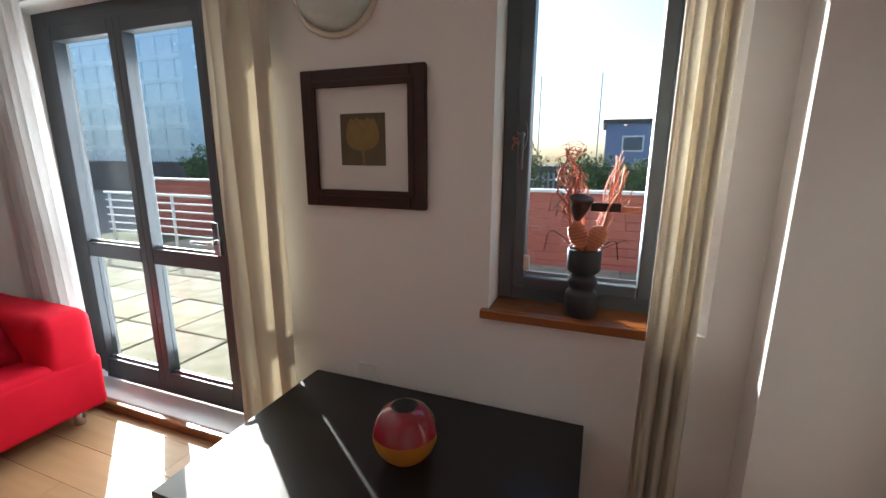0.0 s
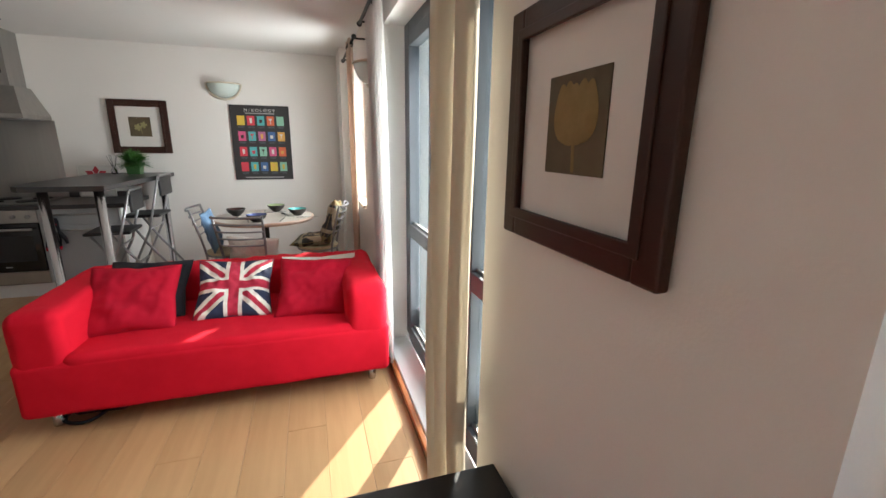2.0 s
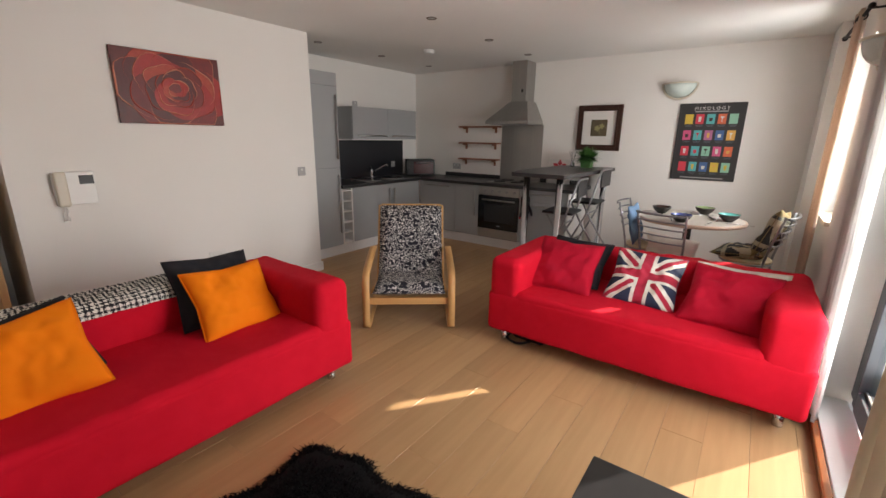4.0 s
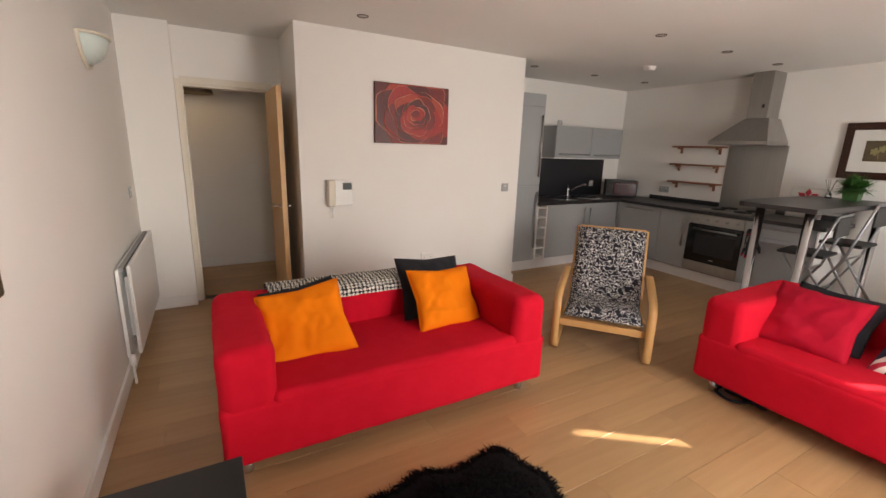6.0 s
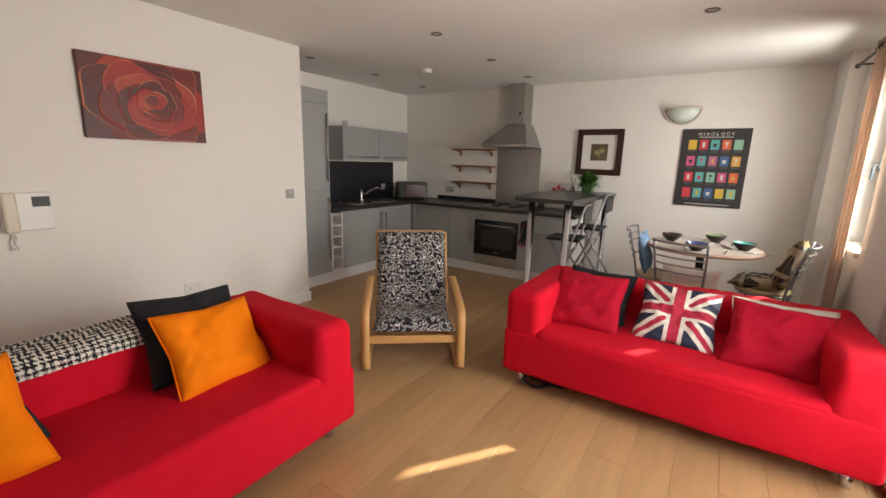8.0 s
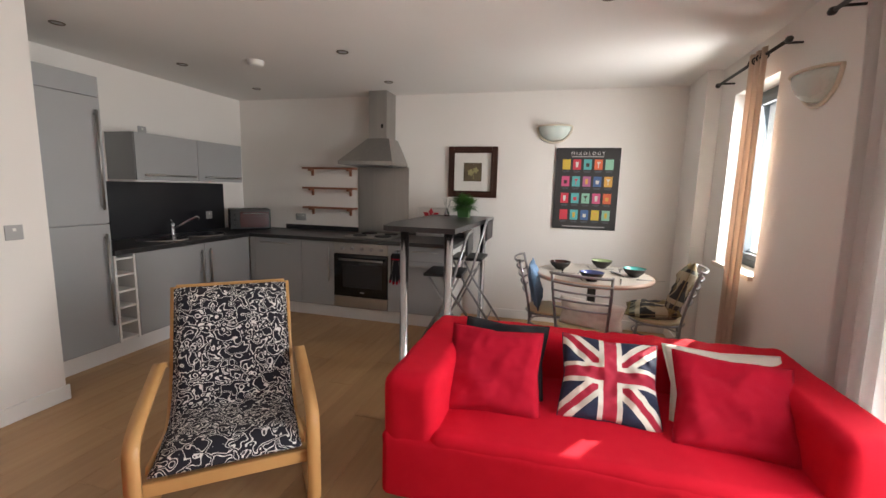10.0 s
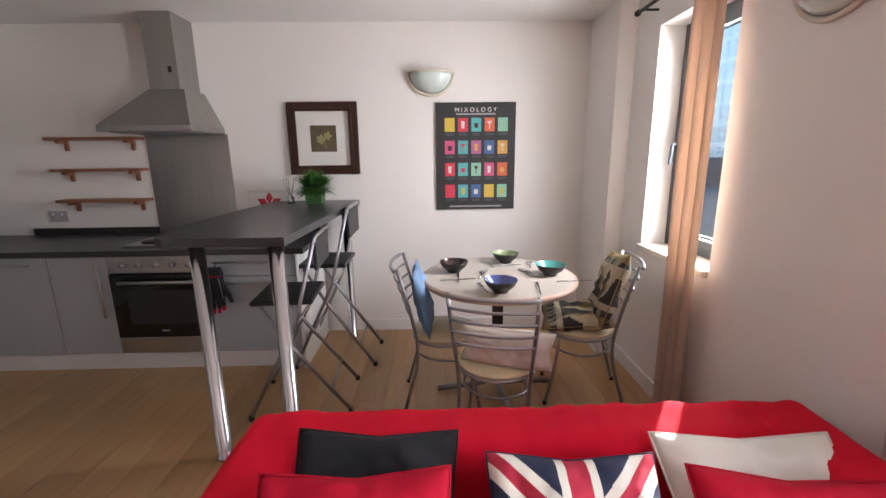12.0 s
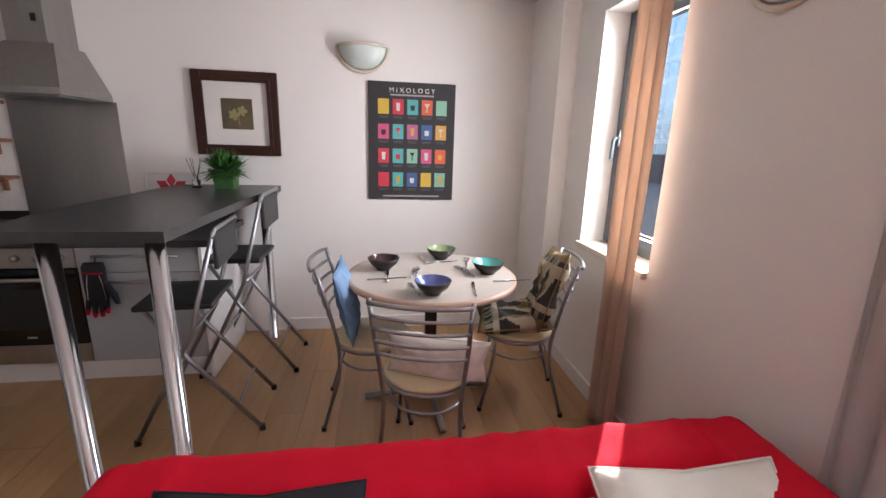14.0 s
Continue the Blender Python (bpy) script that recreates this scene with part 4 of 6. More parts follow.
cushion("black cotton cushion leaning on the red sofa back", on_sofa_a(0.11, 47, x=-2.90, z=0.42, h=0.42, spin=-3, turn=2), 0.45, 0.42, 0.10, M["blackcloth"], seed=1.3)
cushion("plain red cotton cushion with black back on red sofa", on_sofa_a(0.10, 46, x=-2.72, z=0.42, h=0.43, spin=-3, turn=6), 0.46, 0.44, 0.12, M["redcush"], M["blackcloth"], seed=2.1)
cushion("cushion printed with a red, white and blue cross flag", on_sofa_a(0.62, 46, x=-2.79, z=0.415, h=0.42, spin=-3, turn=2), 0.44, 0.42, 0.12, M["flagblue"], seed=3.7, n=120,
        rule=flag_rule(0.44, 0.42), mats=[M["flagblue"], M["flagwhite"], M["flagred"]])
cushion("off-white cotton cushion behind a red one", on_sofa_a(1.12, 50, x=-2.87, z=0.41, h=0.42, spin=1, turn=-4), 0.50, 0.42, 0.10, M["whitecloth"], seed=4.2)
cushion("plain red cotton cushion in front of a white one", on_sofa_a(1.08, 47, x=-2.70, z=0.42, h=0.41, spin=-2, turn=-6), 0.46, 0.43, 0.12, M["redcush"], seed=5.5)


def on_sofa_b(x, lean, z=0.425, y=-1.23, h=0.44, spin=0, turn=0):
    return Matrix.Translation((x - 0.03, y - 0.09, z)) @ pose(0, 0, 0, 0, 0, turn) @ pose(0, 0, 0, lean) @ pose(0, 0, h / 2, 0, spin, 0)


cushion("black cotton cushion behind an orange one", on_sofa_b(-0.17, 38, y=-1.12, z=0.415, h=0.36, spin=9), 0.43, 0.38, 0.10, M["blackcloth"], seed=6.1)
cushion("bright orange cotton cushion on red sofa", on_sofa_b(-0.12, 44, y=-0.99, z=0.405, h=0.41, spin=12, turn=-12), 0.46, 0.44, 0.12, M["orange"], M["blackcloth"], seed=7.3)
cushion("black cotton cushion behind an orange one", on_sofa_b(-1.00, 34, y=-1.15, z=0.43, h=0.42, spin=-3), 0.46, 0.42, 0.10, M["blackcloth"], seed=8.8)
cushion("bright orange cotton cushion on red sofa", on_sofa_b(-1.045, 36, y=-1.015, z=0.398, h=0.41, spin=-4, turn=6), 0.47, 0.41, 0.12, M["orange"], M["blackcloth"], seed=9.6)

# houndstooth throw over the back of the second sofa
bm = bmesh.new()
prof = [(-1.673, 0.48), (-1.673, 0.60), (-1.660, 0.650), (-1.62, 0.672), (-1.52, 0.676), (-1.435, 0.668), (-1.394, 0.640), (-1.388, 0.605)]
path = []
for (a, b), (c, d) in zip(prof, prof[1:]):
    for i in range(12):
        path.append((a + (c - a) * i / 12, b + (d - b) * i / 12))
path.append(prof[-1])
nx = 240
rows = []
for i in range(nx + 1):
    x = -1.15 + 1.13 * i / nx
    rows.append([bm.verts.new((x, y, z + 0.004 * noise.noise(Vector((x * 9, y * 9, z * 9))) + 0.004)) for y, z in path])
for a, b in zip(rows, rows[1:]):
    for j in range(len(path) - 1):
        bm.faces.new((a[j], a[j + 1], b[j + 1], b[j]))
throw = tagged(part("throw", bm, M["blackcloth"], None, "", True), "black and white houndstooth throw over the sofa back", "throw")
s = throw.modifiers.new("thickness", "SOLIDIFY")
s.thickness = 0.006
s.offset = 1


def tooth(x, y, z):
    k = 0.026
    u, v = (x / k) % 1, ((y * 0.9 - z * 0.9) / k) % 1
    if u < 0.5 and v < 0.5:
        return 0
    if u >= 0.5 and v >= 0.5:
        return 1
    return 0 if ((u + v) * 4) % 1 < 0.62 else 1


painted(throw, [M["blackcloth"], M["whitecloth"]], tooth)


# ---- bentwood armchair ----
def armchair(m):
    """Origin on the floor between the front feet; faces +y."""
    c = thing("armchair", "bentwood birch armchair with black and white squiggle cushion", "armchair", m)
    for sx in (-1, 1):
        x = sx * 0.330
        side = round_path([(x, -0.70, 0.03), (x, -0.62, 0.018), (x, 0.0, 0.018), (x, 0.0, 0.25), (x, -0.012, 0.425), (x, -0.13, 0.465), (x, -0.60, 0.52), (x, -0.66, 0.49)], 0.055, 6)
        part("side_frame", tube(side, 0, flat=(0.055, 0.024)), M["birch"], c, "", True)
        rail = round_path([(x * 0.86, -0.05, 0.300), (x * 0.86, -0.46, 0.235), (x * 0.86, -0.62, 0.40), (x * 0.86, -0.828, 0.858)], 0.14, 7)
        part("seat_rail", tube(rail, 0, flat=(0.028, 0.028)), M["birch"], c, "", True)
    part("front_crossbar", boxes((-0.31, 0.31, -0.045, -0.02, 0.205, 0.262), bevel=0.006), M["birch"], c)
    part("rear_crossbar", boxes((-0.31, 0.31, -0.61, -0.585, 0.02, 0.055), bevel=0.006), M["birch"], c)
    part("top_crossbar", boxes((-0.275, 0.275, -0.843, -0.819, 0.832, 0.872), bevel=0.006), M["birch"], c)
    for k in range(5):
        s = 0.15 + k * 0.17
        part("back_slat", boxes((-0.255, 0.255, -0.655 - 0.20 * s, -0.64 - 0.20 * s, 0.42 + 0.43 * s, 0.47 + 0.43 * s)), M["birch"], c)
    prof = round_path([(0, 0.02, 0.312), (0, -0.45, 0.275), (0, -0.60, 0.42), (0, -0.798, 0.858)], 0.16, 8)
    dense = []
    for a, b in zip(prof, prof[1:]):
        k = max(int((b - a).length / 0.035), 1)
        dense += [a + (b - a) * i / k for i in range(k)]
    dense.append(prof[-1])
    bm = bmesh.new()
    n, w = 16, 0.56
    top, bot = [], []
    L = len(dense)
    for i, p in enumerate(dense):
        a, b = dense[max(i - 1, 0)], dense[min(i + 1, L - 1)]
        d = (b - a).normalized()
        nr = Vector((0, -d.z, d.y))
        if nr.z < 0 and nr.y < 0:
            nr = -nr
        nr = Vector((0, d.z, -d.y)) if d.y < 0 and abs(d.y) < 0.9 else Vector((0, 0.1, 1)).normalized()
        ts = 0.075 * min(1, (i + 0.6) / 3, (L - 0.6 - i) / 3)
        roll = 0.014 if i > L - 6 else 0.0
        tuft = 0.024 if i == L - 6 else 0.0
        ta, ba = [], []
        for j in range(n + 1):
            u = 2 * j / n - 1
            e = max(1 - u ** 6, 0) ** 0.5
            wob = 0.006 * noise.noise(Vector((u * 3, i * 0.4, 2)))
            ta.append(bm.verts.new(p + Vector((u * w / 2, 0, 0)) + nr * ((ts + roll - tuft) * e + wob)))
            ba.append(bm.verts.new(p + Vector((u * w / 2, 0, 0)) - nr * 0.004 * e))
        top.append(ta)
        bot.append(ba)
    for g, flip in ((top, False), (bot, True)):
        for A, B in zip(g, g[1:]):
            for j in range(n):
                bm.faces.new((A[j], A[j + 1], B[j + 1], B[j]))
    for i in range(L - 1):
        for j in (0, n):
            bm.faces.new((top[i][j], top[i + 1][j], bot[i + 1][j], bot[i][j]))
    for i in (0, L - 1):
        for j in range(n):
            bm.faces.new((top[i][j], top[i][j + 1], bot[i][j + 1], bot[i][j]))
    bmesh.ops.remove_doubles(bm, verts=bm.verts, dist=0.0005)
    part("seat_cushion", bm, M["squiggle"], c, "black cushion with white squiggles", True)
    return c


armchair(pose(-2.248, -0.935, 0, 0, 0, -50.8))


# ---- dining chairs ----
def dining_chair(m, label):
    """Origin on the floor under the seat; faces +y."""
    c = thing("dining_chair", label, "chair", m, "chairs round the table")
    part("seat", lathe([(0, 0.437), (0.185, 0.437), (0.198, 0.445), (0.2, 0.455), (0.19, 0.464), (0, 0.466)], 32), M["seatwood"], c, "pale yellow round seat", True)
    part("seat_ring", tube([(0.197 * math.cos(a), 0.197 * math.sin(a), 0.432) for a in [i * math.tau / 32 for i in range(32)]], 0.009, 8, True), M["greymetal"], c, "", True)
    part("stretcher", tube([(0.17 * math.cos(a), 0.17 * math.sin(a), 0.33) for a in [i * math.tau / 28 for i in range(28)]], 0.007, 8, True), M["greymetal"], c, "", True)
    for sx in (-1, 1):
        part("back_leg", tube(round_path([(sx * 0.185, -0.25, 0.0), (sx * 0.165, -0.165, 0.30), (sx * 0.17, -0.16, 0.44), (sx * 0.19, -0.20, 0.66), (sx * 0.20, -0.26, 0.88)], 0.10), 0.010, 10), M["greymetal"], c, "", True)
        part("front_leg", tube(round_path([(sx * 0.175, 0.20, 0.0), (sx * 0.145, 0.14, 0.28), (sx * 0.14, 0.13, 0.435)], 0.08), 0.010, 10), M["greymetal"], c, "", True)
        for y, x in ((-0.25, 0.185), (0.20, 0.175)):
            part("foot_cap", lathe([(0, 0), (0.013, 0), (0.013, 0.02), (0, 0.02)], 10), M["blackplastic"], c).matrix_basis = pose(sx * x, y, 0)
    for k, z in enumerate((0.620, 0.682, 0.745, 0.808, 0.870)):
        y = -0.18 - 0.10 * ((z - 0.55) / 0.33) ** 1.1
        w = 0.182 + 0.02 * (z - 0.55) / 0.33
        arc = [(w * s, y - 0.035 * (1 - s * s), z) for s in [i / 6 - 1 for i in range(13)]]
        part("back_slat", tube(arc, 0.0075 if k < 4 else 0.010, 8), M["greymetal"], c, "", True)
    return c


dining_chair(pose(-4.50, 0.295, 0, 0, 0, -1), "chrome ladder-back dining chair with blue cushion")
dining_chair(pose(-4.11, 0.545, 0, 0, 0, 76), "chrome ladder-back dining chair with white cushion")
dining_chair(pose(-4.53, 1.115, 0, 0, 0, 168), "chrome ladder-back dining chair with patterned cushions")
cushion("light blue cotton cushion on the chair back", pose(-4.50, 0.16, 0.655, 0, 0, -1) @ pose(0, 0, 0, 13), 0.38, 0.38, 0.07, M["bluecloth"], seed=11.1)
cushion("off-white cotton bolster cushion on chair seat", pose(-4.005, 0.575, 0.565, 0, 0, 76) @ pose(0, 0, 0, 14, 3), 0.44, 0.22, 0.10, M["whitecloth"], seed=12.7)


def ethnic(x, y, z):
    v = z / 0.42 + 0.5
    u = x / 0.42 + 0.5
    if v < 0.12 or v > 0.9:
        return 0
    if v < 0.22 or v > 0.82:
        return 1 if int(u * 16) % 2 else 3
    if v < 0.30 or v > 0.75:
        return 2
    tri = abs(((u * 3) % 1) - 0.5) * 2
    return 3 if tri > (v - 0.30) / 0.45 else (0 if int(u * 6) % 2 else 2)


em = [M["ochre"], M["sage"], M["sand"], M["charcoal"]]
cushion("ochre and charcoal woven cushion leaning on chair back", pose(-4.505, 1.260, 0.70, 0, 0, 168) @ pose(0, 0, 0, 18, 8), 0.43, 0.44, 0.10, M["ochre"], seed=13.4, n=48, rule=ethnic, mats=em)
cushion("ochre and charcoal woven cushion lying on chair seat", pose(-4.525, 1.08, 0.515, 0, 0, 168) @ pose(0, 0, 0, 84, 0), 0.40, 0.40, 0.10, M["ochre"], seed=14.9, n=48, rule=ethnic, mats=em)


# ---- folding bar stools ----
def bar_stool(m):
    """Origin on the floor under the seat; faces -y (towards the bar)."""
    c = thing("bar_stool", "folding bar stool with grey steel legs and black seat", "stool", m, "bar stools")
    part("seat", grid_block(-0.19, 0.19, -0.22, 0.12, 0.625, 0.65, 0.011, 0.001, 1.0), M["blackplastic"], c, "black moulded seat", True)
    part("backrest", grid_block(-0.18, 0.18, 0.14, 0.162, 0.80, 0.96, 0.010, 0.001, 2.0), M["blackplastic"], c, "black moulded backrest", True)
    for sx in (-1, 1):
        part("long_leg", tube([(sx * 0.205, -0.27, 0.012), (sx * 0.20, 0.02, 0.52), (sx * 0.195, 0.155, 0.97)], 0.011, 10), M["greymetal"], c, "", True)
        part("short_leg", tube([(sx * 0.185, 0.29, 0.012), (sx * 0.18, -0.02, 0.40), (sx * 0.175, -0.17, 0.62)], 0.011, 10), M["greymetal"], c, "", True)
        part("foot_cap", lathe([(0, 0), (0.016, 0), (0.014, 0.025), (0, 0.025)], 10), M["blackplastic"], c).matrix_basis = pose(sx * 0.205, -0.27, 0)
        part("foot_cap", lathe([(0, 0), (0.016, 0), (0.014, 0.025), (0, 0.025)], 10), M["blackplastic"], c).matrix_basis = pose(sx * 0.185, 0.29, 0)
    part("top_bar", tube(round_path([(-0.195, 0.15, 0.94), (-0.19, 0.158, 0.975), (0.19, 0.158, 0.975), (0.195, 0.15, 0.94)], 0.03), 0.011, 10), M["greymetal"], c, "", True)
    part("footrest", tube([(-0.20, -0.155, 0.215), (0.20, -0.155, 0.215)], 0.011, 10), M["greymetal"], c, "", True)
    part("cross_bar", tube([(-0.18, 0.19, 0.14), (0.18, 0.19, 0.14)], 0.008, 8), M["greymetal"], c, "", True)
    part("cross_bar", tube([(-0.19, 0.03, 0.53), (0.19, 0.03, 0.53)], 0.008, 8), M["greymetal"], c, "", True)
    return c


TALL = Matrix.Diagonal((1, 1, 1.08, 1))
st = bar_stool(pose(-4.53, -0.575, 0, 0, 0, 4) @ TALL)
copy_thing(st, pose(-5.11, -0.495, 0, 0, 0, 0) @ TALL)


# ---- bowls and cutlery ----
def glazed(name, inner):
    return mat(name, inner, 0.15, second=tuple(v * 0.7 for v in inner), scale=12, coat=0.5)


M["bowlout"] = mat("dark stoneware", (0.018, 0.014, 0.012), 0.35, scale=20)


def bowl(x, y, name, inner, r=0.090):
    b = thing("bowl", "small round bowl with dark outside and %s inside" % name, "bowl", pose(x, y, 0.7565), "bowls on the table")
    part("shell", lathe([(0, 0), (0.04, 0), (0.042, 0.008), (r * 0.82, 0.035), (r, 0.066), (r - 0.003, 0.068)], 32), M["bowlout"], b, "", True)
    part("glaze", lathe([(r - 0.002, 0.0685), (r * 0.8, 0.040), (0.036, 0.014), (0, 0.012)], 32), glazed(name + " glaze", inner), b, name + " glazed inside", True)


bowl(-4.69, 0.355, "brown", (0.05, 0.025, 0.022))
bowl(-4.90, 0.715, "green", (0.27, 0.34, 0.17))
bowl(-4.58, 0.935, "teal", (0.09, 0.36, 0.33))
bowl(-4.275, 0.585, "blue", (0.10, 0.13, 0.34))


def cutlery(kind, x, y, turn):
    c = thing(kind, "stainless steel table %s lying on the table" % kind, kind, pose(x, y, 0.758, 0, 0, turn), "cutlery")
    part("grip", tube([(0, -0.095, 0.003), (0, -0.03, 0.004), (0, 0.02, 0.003)], [0.0045, 0.004, 0.0025], 6), M["chrome"], c, "", True)
    if kind == "knife":
        part("blade", boxes((-0.008, 0.006, 0.02, 0.115, 0.001, 0.0035), bevel=0.001), M["chrome"], c)
    elif kind == "fork":
        part("head", boxes((-0.011, 0.011, 0.02, 0.055, 0.001, 0.0035), bevel=0.001), M["chrome"], c)
        for k in range(4):
            part("tine", boxes((-0.011 + k * 0.0063, -0.008 + k * 0.0063, 0.055, 0.10, 0.001, 0.003)), M["chrome"], c)
    else:
        part("head", grid_block(-0.018, 0.018, 0.02, 0.085, 0.001, 0.008, 0.0034, 0, 0), M["chrome"], c, "", True)


for kind, x, y, a in (("knife", -4.50, 0.36, 8), ("knife", -4.54, 0.375, 88), ("fork", -4.33, 0.50, 100), ("knife", -4.31, 0.80, 82), ("spoon", -4.60, 0.52, 75),
                      ("fork", -4.63, 0.545, 80), ("spoon", -4.63, 0.80, 105), ("fork", -4.60, 0.83, 100), ("knife", -4.43, 1.02, 5), ("fork", -4.86, 0.60, 95),
                      ("knife", -4.80, 0.70, 15), ("spoon", -4.80, 0.86, 80)):
    cutlery(kind, x, y, a)

# ---- pictures ----
M["leafart"] = mat("dark printed ground", (0.085, 0.062, 0.035), 0.7, second=(0.13, 0.10, 0.055), scale=14, amount=1.0)
M["leafpale"] = mat("pale olive printed leaf", (0.30, 0.27, 0.12), 0.7, second=(0.20, 0.17, 0.07), scale=40)
M["tulip"] = mat("ochre printed flower", (0.26, 0.175, 0.06), 0.7, second=(0.17, 0.11, 0.035), scale=40)


def blade(bm, pts, z=0.0):
    vs = [bm.verts.new((x, y, z)) for x, y in pts]
    bm.faces.new(vs)


def leaf_shape(lobes, r):
    """A lobed leaf outline from a polar rule."""
    out = []
    for i in range(60):
        a = i * math.tau / 60
        k = r * (0.55 + 0.45 * abs(math.cos(lobes * a / 2)) ** 0.7) * (0.9 + 0.1 * math.cos(a))
        out.append((k * math.cos(a), k * math.sin(a)))
    return out


def framed_picture(label, m, w, h, fw, art, motif):
    """In the local xy plane, facing +z, the middle at the origin; art: (w, h) of the print."""
    p = thing("framed_picture", label, "picture", m)
    for sx in (-1, 1):
        part("frame_side", boxes(*sorted_box(sx * w / 2, sx * (w / 2 - fw), -h / 2, h / 2, 0, 0.026), bevel=0.006, seg=3), M["darkwood"], p)
        part("frame_side", boxes(*sorted_box(-w / 2 + fw, w / 2 - fw, sx * h / 2, sx * (h / 2 - fw), 0, 0.026), bevel=0.006, seg=3), M["darkwood"], p)
    f2 = fw * 0.72
    part("inner_moulding", boxes(*[b for sx in (-1, 1) for b in (sorted_box(sx * (w / 2 - f2), sx * (w / 2 - fw - 0.008), -h / 2 + f2, h / 2 - f2, 0.02, 0.031)[0],
                                                                sorted_box(-w / 2 + fw, w / 2 - fw, sx * (h / 2 - f2), sx * (h / 2 - fw - 0.008), 0.02, 0.031)[0])], bevel=0.003), M["darkwood"], p)
    part("mount", boxes((-w / 2 + fw, w / 2 - fw, -h / 2 + fw, h / 2 - fw, 0.004, 0.010)), M["mat"], p, "white card mount")
    part("print", boxes((-art[0] / 2, art[0] / 2, -art[1] / 2, art[1] / 2, 0.010, 0.0125)), M["leafart"], p, "dark leaf print")
    bm = bmesh.new()
    if motif == "leaf":
        for dx, dy, r in ((-0.025, -0.005, 0.042), (0.03, 0.02, 0.038)):
            blade(bm, [(x + dx, y + dy) for x, y in leaf_shape(5, r)], 0.0135)
        blade(bm, [(0.0, -0.01), (0.006, -0.012), (0.016, -0.075), (0.011, -0.076)], 0.0138)
    else:
        for n_, (dx, k) in enumerate(((-0.034, 0.95), (0.034, 0.93), (-0.016, 1.0), (0.018, 0.98), (0.0, 0.9))):
            blade(bm, [(dx * (1 + 0.35 * math.sin(a)) + 0.036 * math.cos(a) * (1 - 0.45 * math.sin(a)), 0.020 + 0.060 * k * math.sin(a)) for a in [i * math.tau / 24 for i in range(24)]], 0.0133 + 0.0006 * n_)
        blade(bm, [(-0.005, -0.03), (0.005, -0.03), (0.010, -0.09), (0.0, -0.09)], 0.0129)
    part("motif", bm, M["leafpale"] if motif == "leaf" else M["tulip"], p)
    return p


def sorted_box(a, b, c, d, e, f):
    return [(min(a, b), max(a, b), min(c, d), max(c, d), e, f)]


framed_picture("leaf print in a wide dark wooden frame", pose(XW + 0.003, -0.620, 1.612, 90, 0, 90), 0.545, 0.55, 0.062, (0.20, 0.20), "leaf")
framed_picture("tulip print in a wide dark wooden frame", pose(-0.853, YN - 0.003, 1.503, 90, 0, 0), 0.515, 0.503, 0.058, (0.188, 0.188), "tulip")

# red picture in an antique frame on the side wall
rp = thing("framed_picture", "crimson mounted picture in an ornate antique gold frame", "picture", pose(XE - 0.003, -0.112, 1.48, 90, 0, -90))
W2, H2, F2 = 0.80, 0.80, 0.075
for sx in (-1, 1):
    part("frame_side", boxes(*sorted_box(sx * W2 / 2, sx * (W2 / 2 - F2), -H2 / 2, H2 / 2, 0, 0.035), bevel=0.012, seg=3), M["gold"], rp)
    part("frame_side", boxes(*sorted_box(-W2 / 2 + F2, W2 / 2 - F2, sx * H2 / 2, sx * (H2 / 2 - F2), 0, 0.035), bevel=0.012, seg=3), M["gold"], rp)
beads = bmesh.new()
nb = 60
for i in range(nb):
    s = -W2 / 2 + F2 + (i + 0.5) * (W2 - 2 * F2) / nb
    for a, b in ((s, H2 / 2 - F2 + 0.01), (s, -H2 / 2 + F2 - 0.01), (W2 / 2 - F2 + 0.01, s), (-W2 / 2 + F2 - 0.01, s)):
        box(beads, a - 0.0045, a + 0.0045, b - 0.0045, b + 0.0045, 0.030, 0.040, bevel=0.003, seg=1)
tagged(part("beading", beads, M["ivory"], rp), kind="stuff")
part("mount", boxes((-W2 / 2 + F2, W2 / 2 - F2, -H2 / 2 + F2, H2 / 2 - F2, 0.004, 0.012)), M["crimson"], rp, "crimson card mount")
for k in (0.215, ):
    for sx in (-1, 1):
        part("mount_line", boxes(*sorted_box(sx * k, sx * (k + 0.003), -k, k, 0.012, 0.0126)), M["ivory"], rp)
        part("mount_line", boxes(*sorted_box(-k, k, sx * k, sx * (k + 0.003), 0.012, 0.0126)), M["ivory"], rp)
for sx in (-1, 1):
    part("inner_frame", boxes(*sorted_box(sx * 0.185, sx * 0.160, -0.185, 0.185, 0.012, 0.022), bevel=0.003), M["gold"], rp)
    part("inner_frame", boxes(*sorted_box(-0.160, 0.160, sx * 0.185, sx * 0.160, 0.012, 0.022), bevel=0.003), M["gold"], rp)
part("print", boxes((-0.160, 0.160, -0.160, 0.160, 0.012, 0.014)), M["sand"], rp)


# ---- rose painting ----
def oil(name, color, second):
    return mat(name, color, 0.42, second=second, scale=26, amount=1.0, bump=0.25, bump_scale=70)


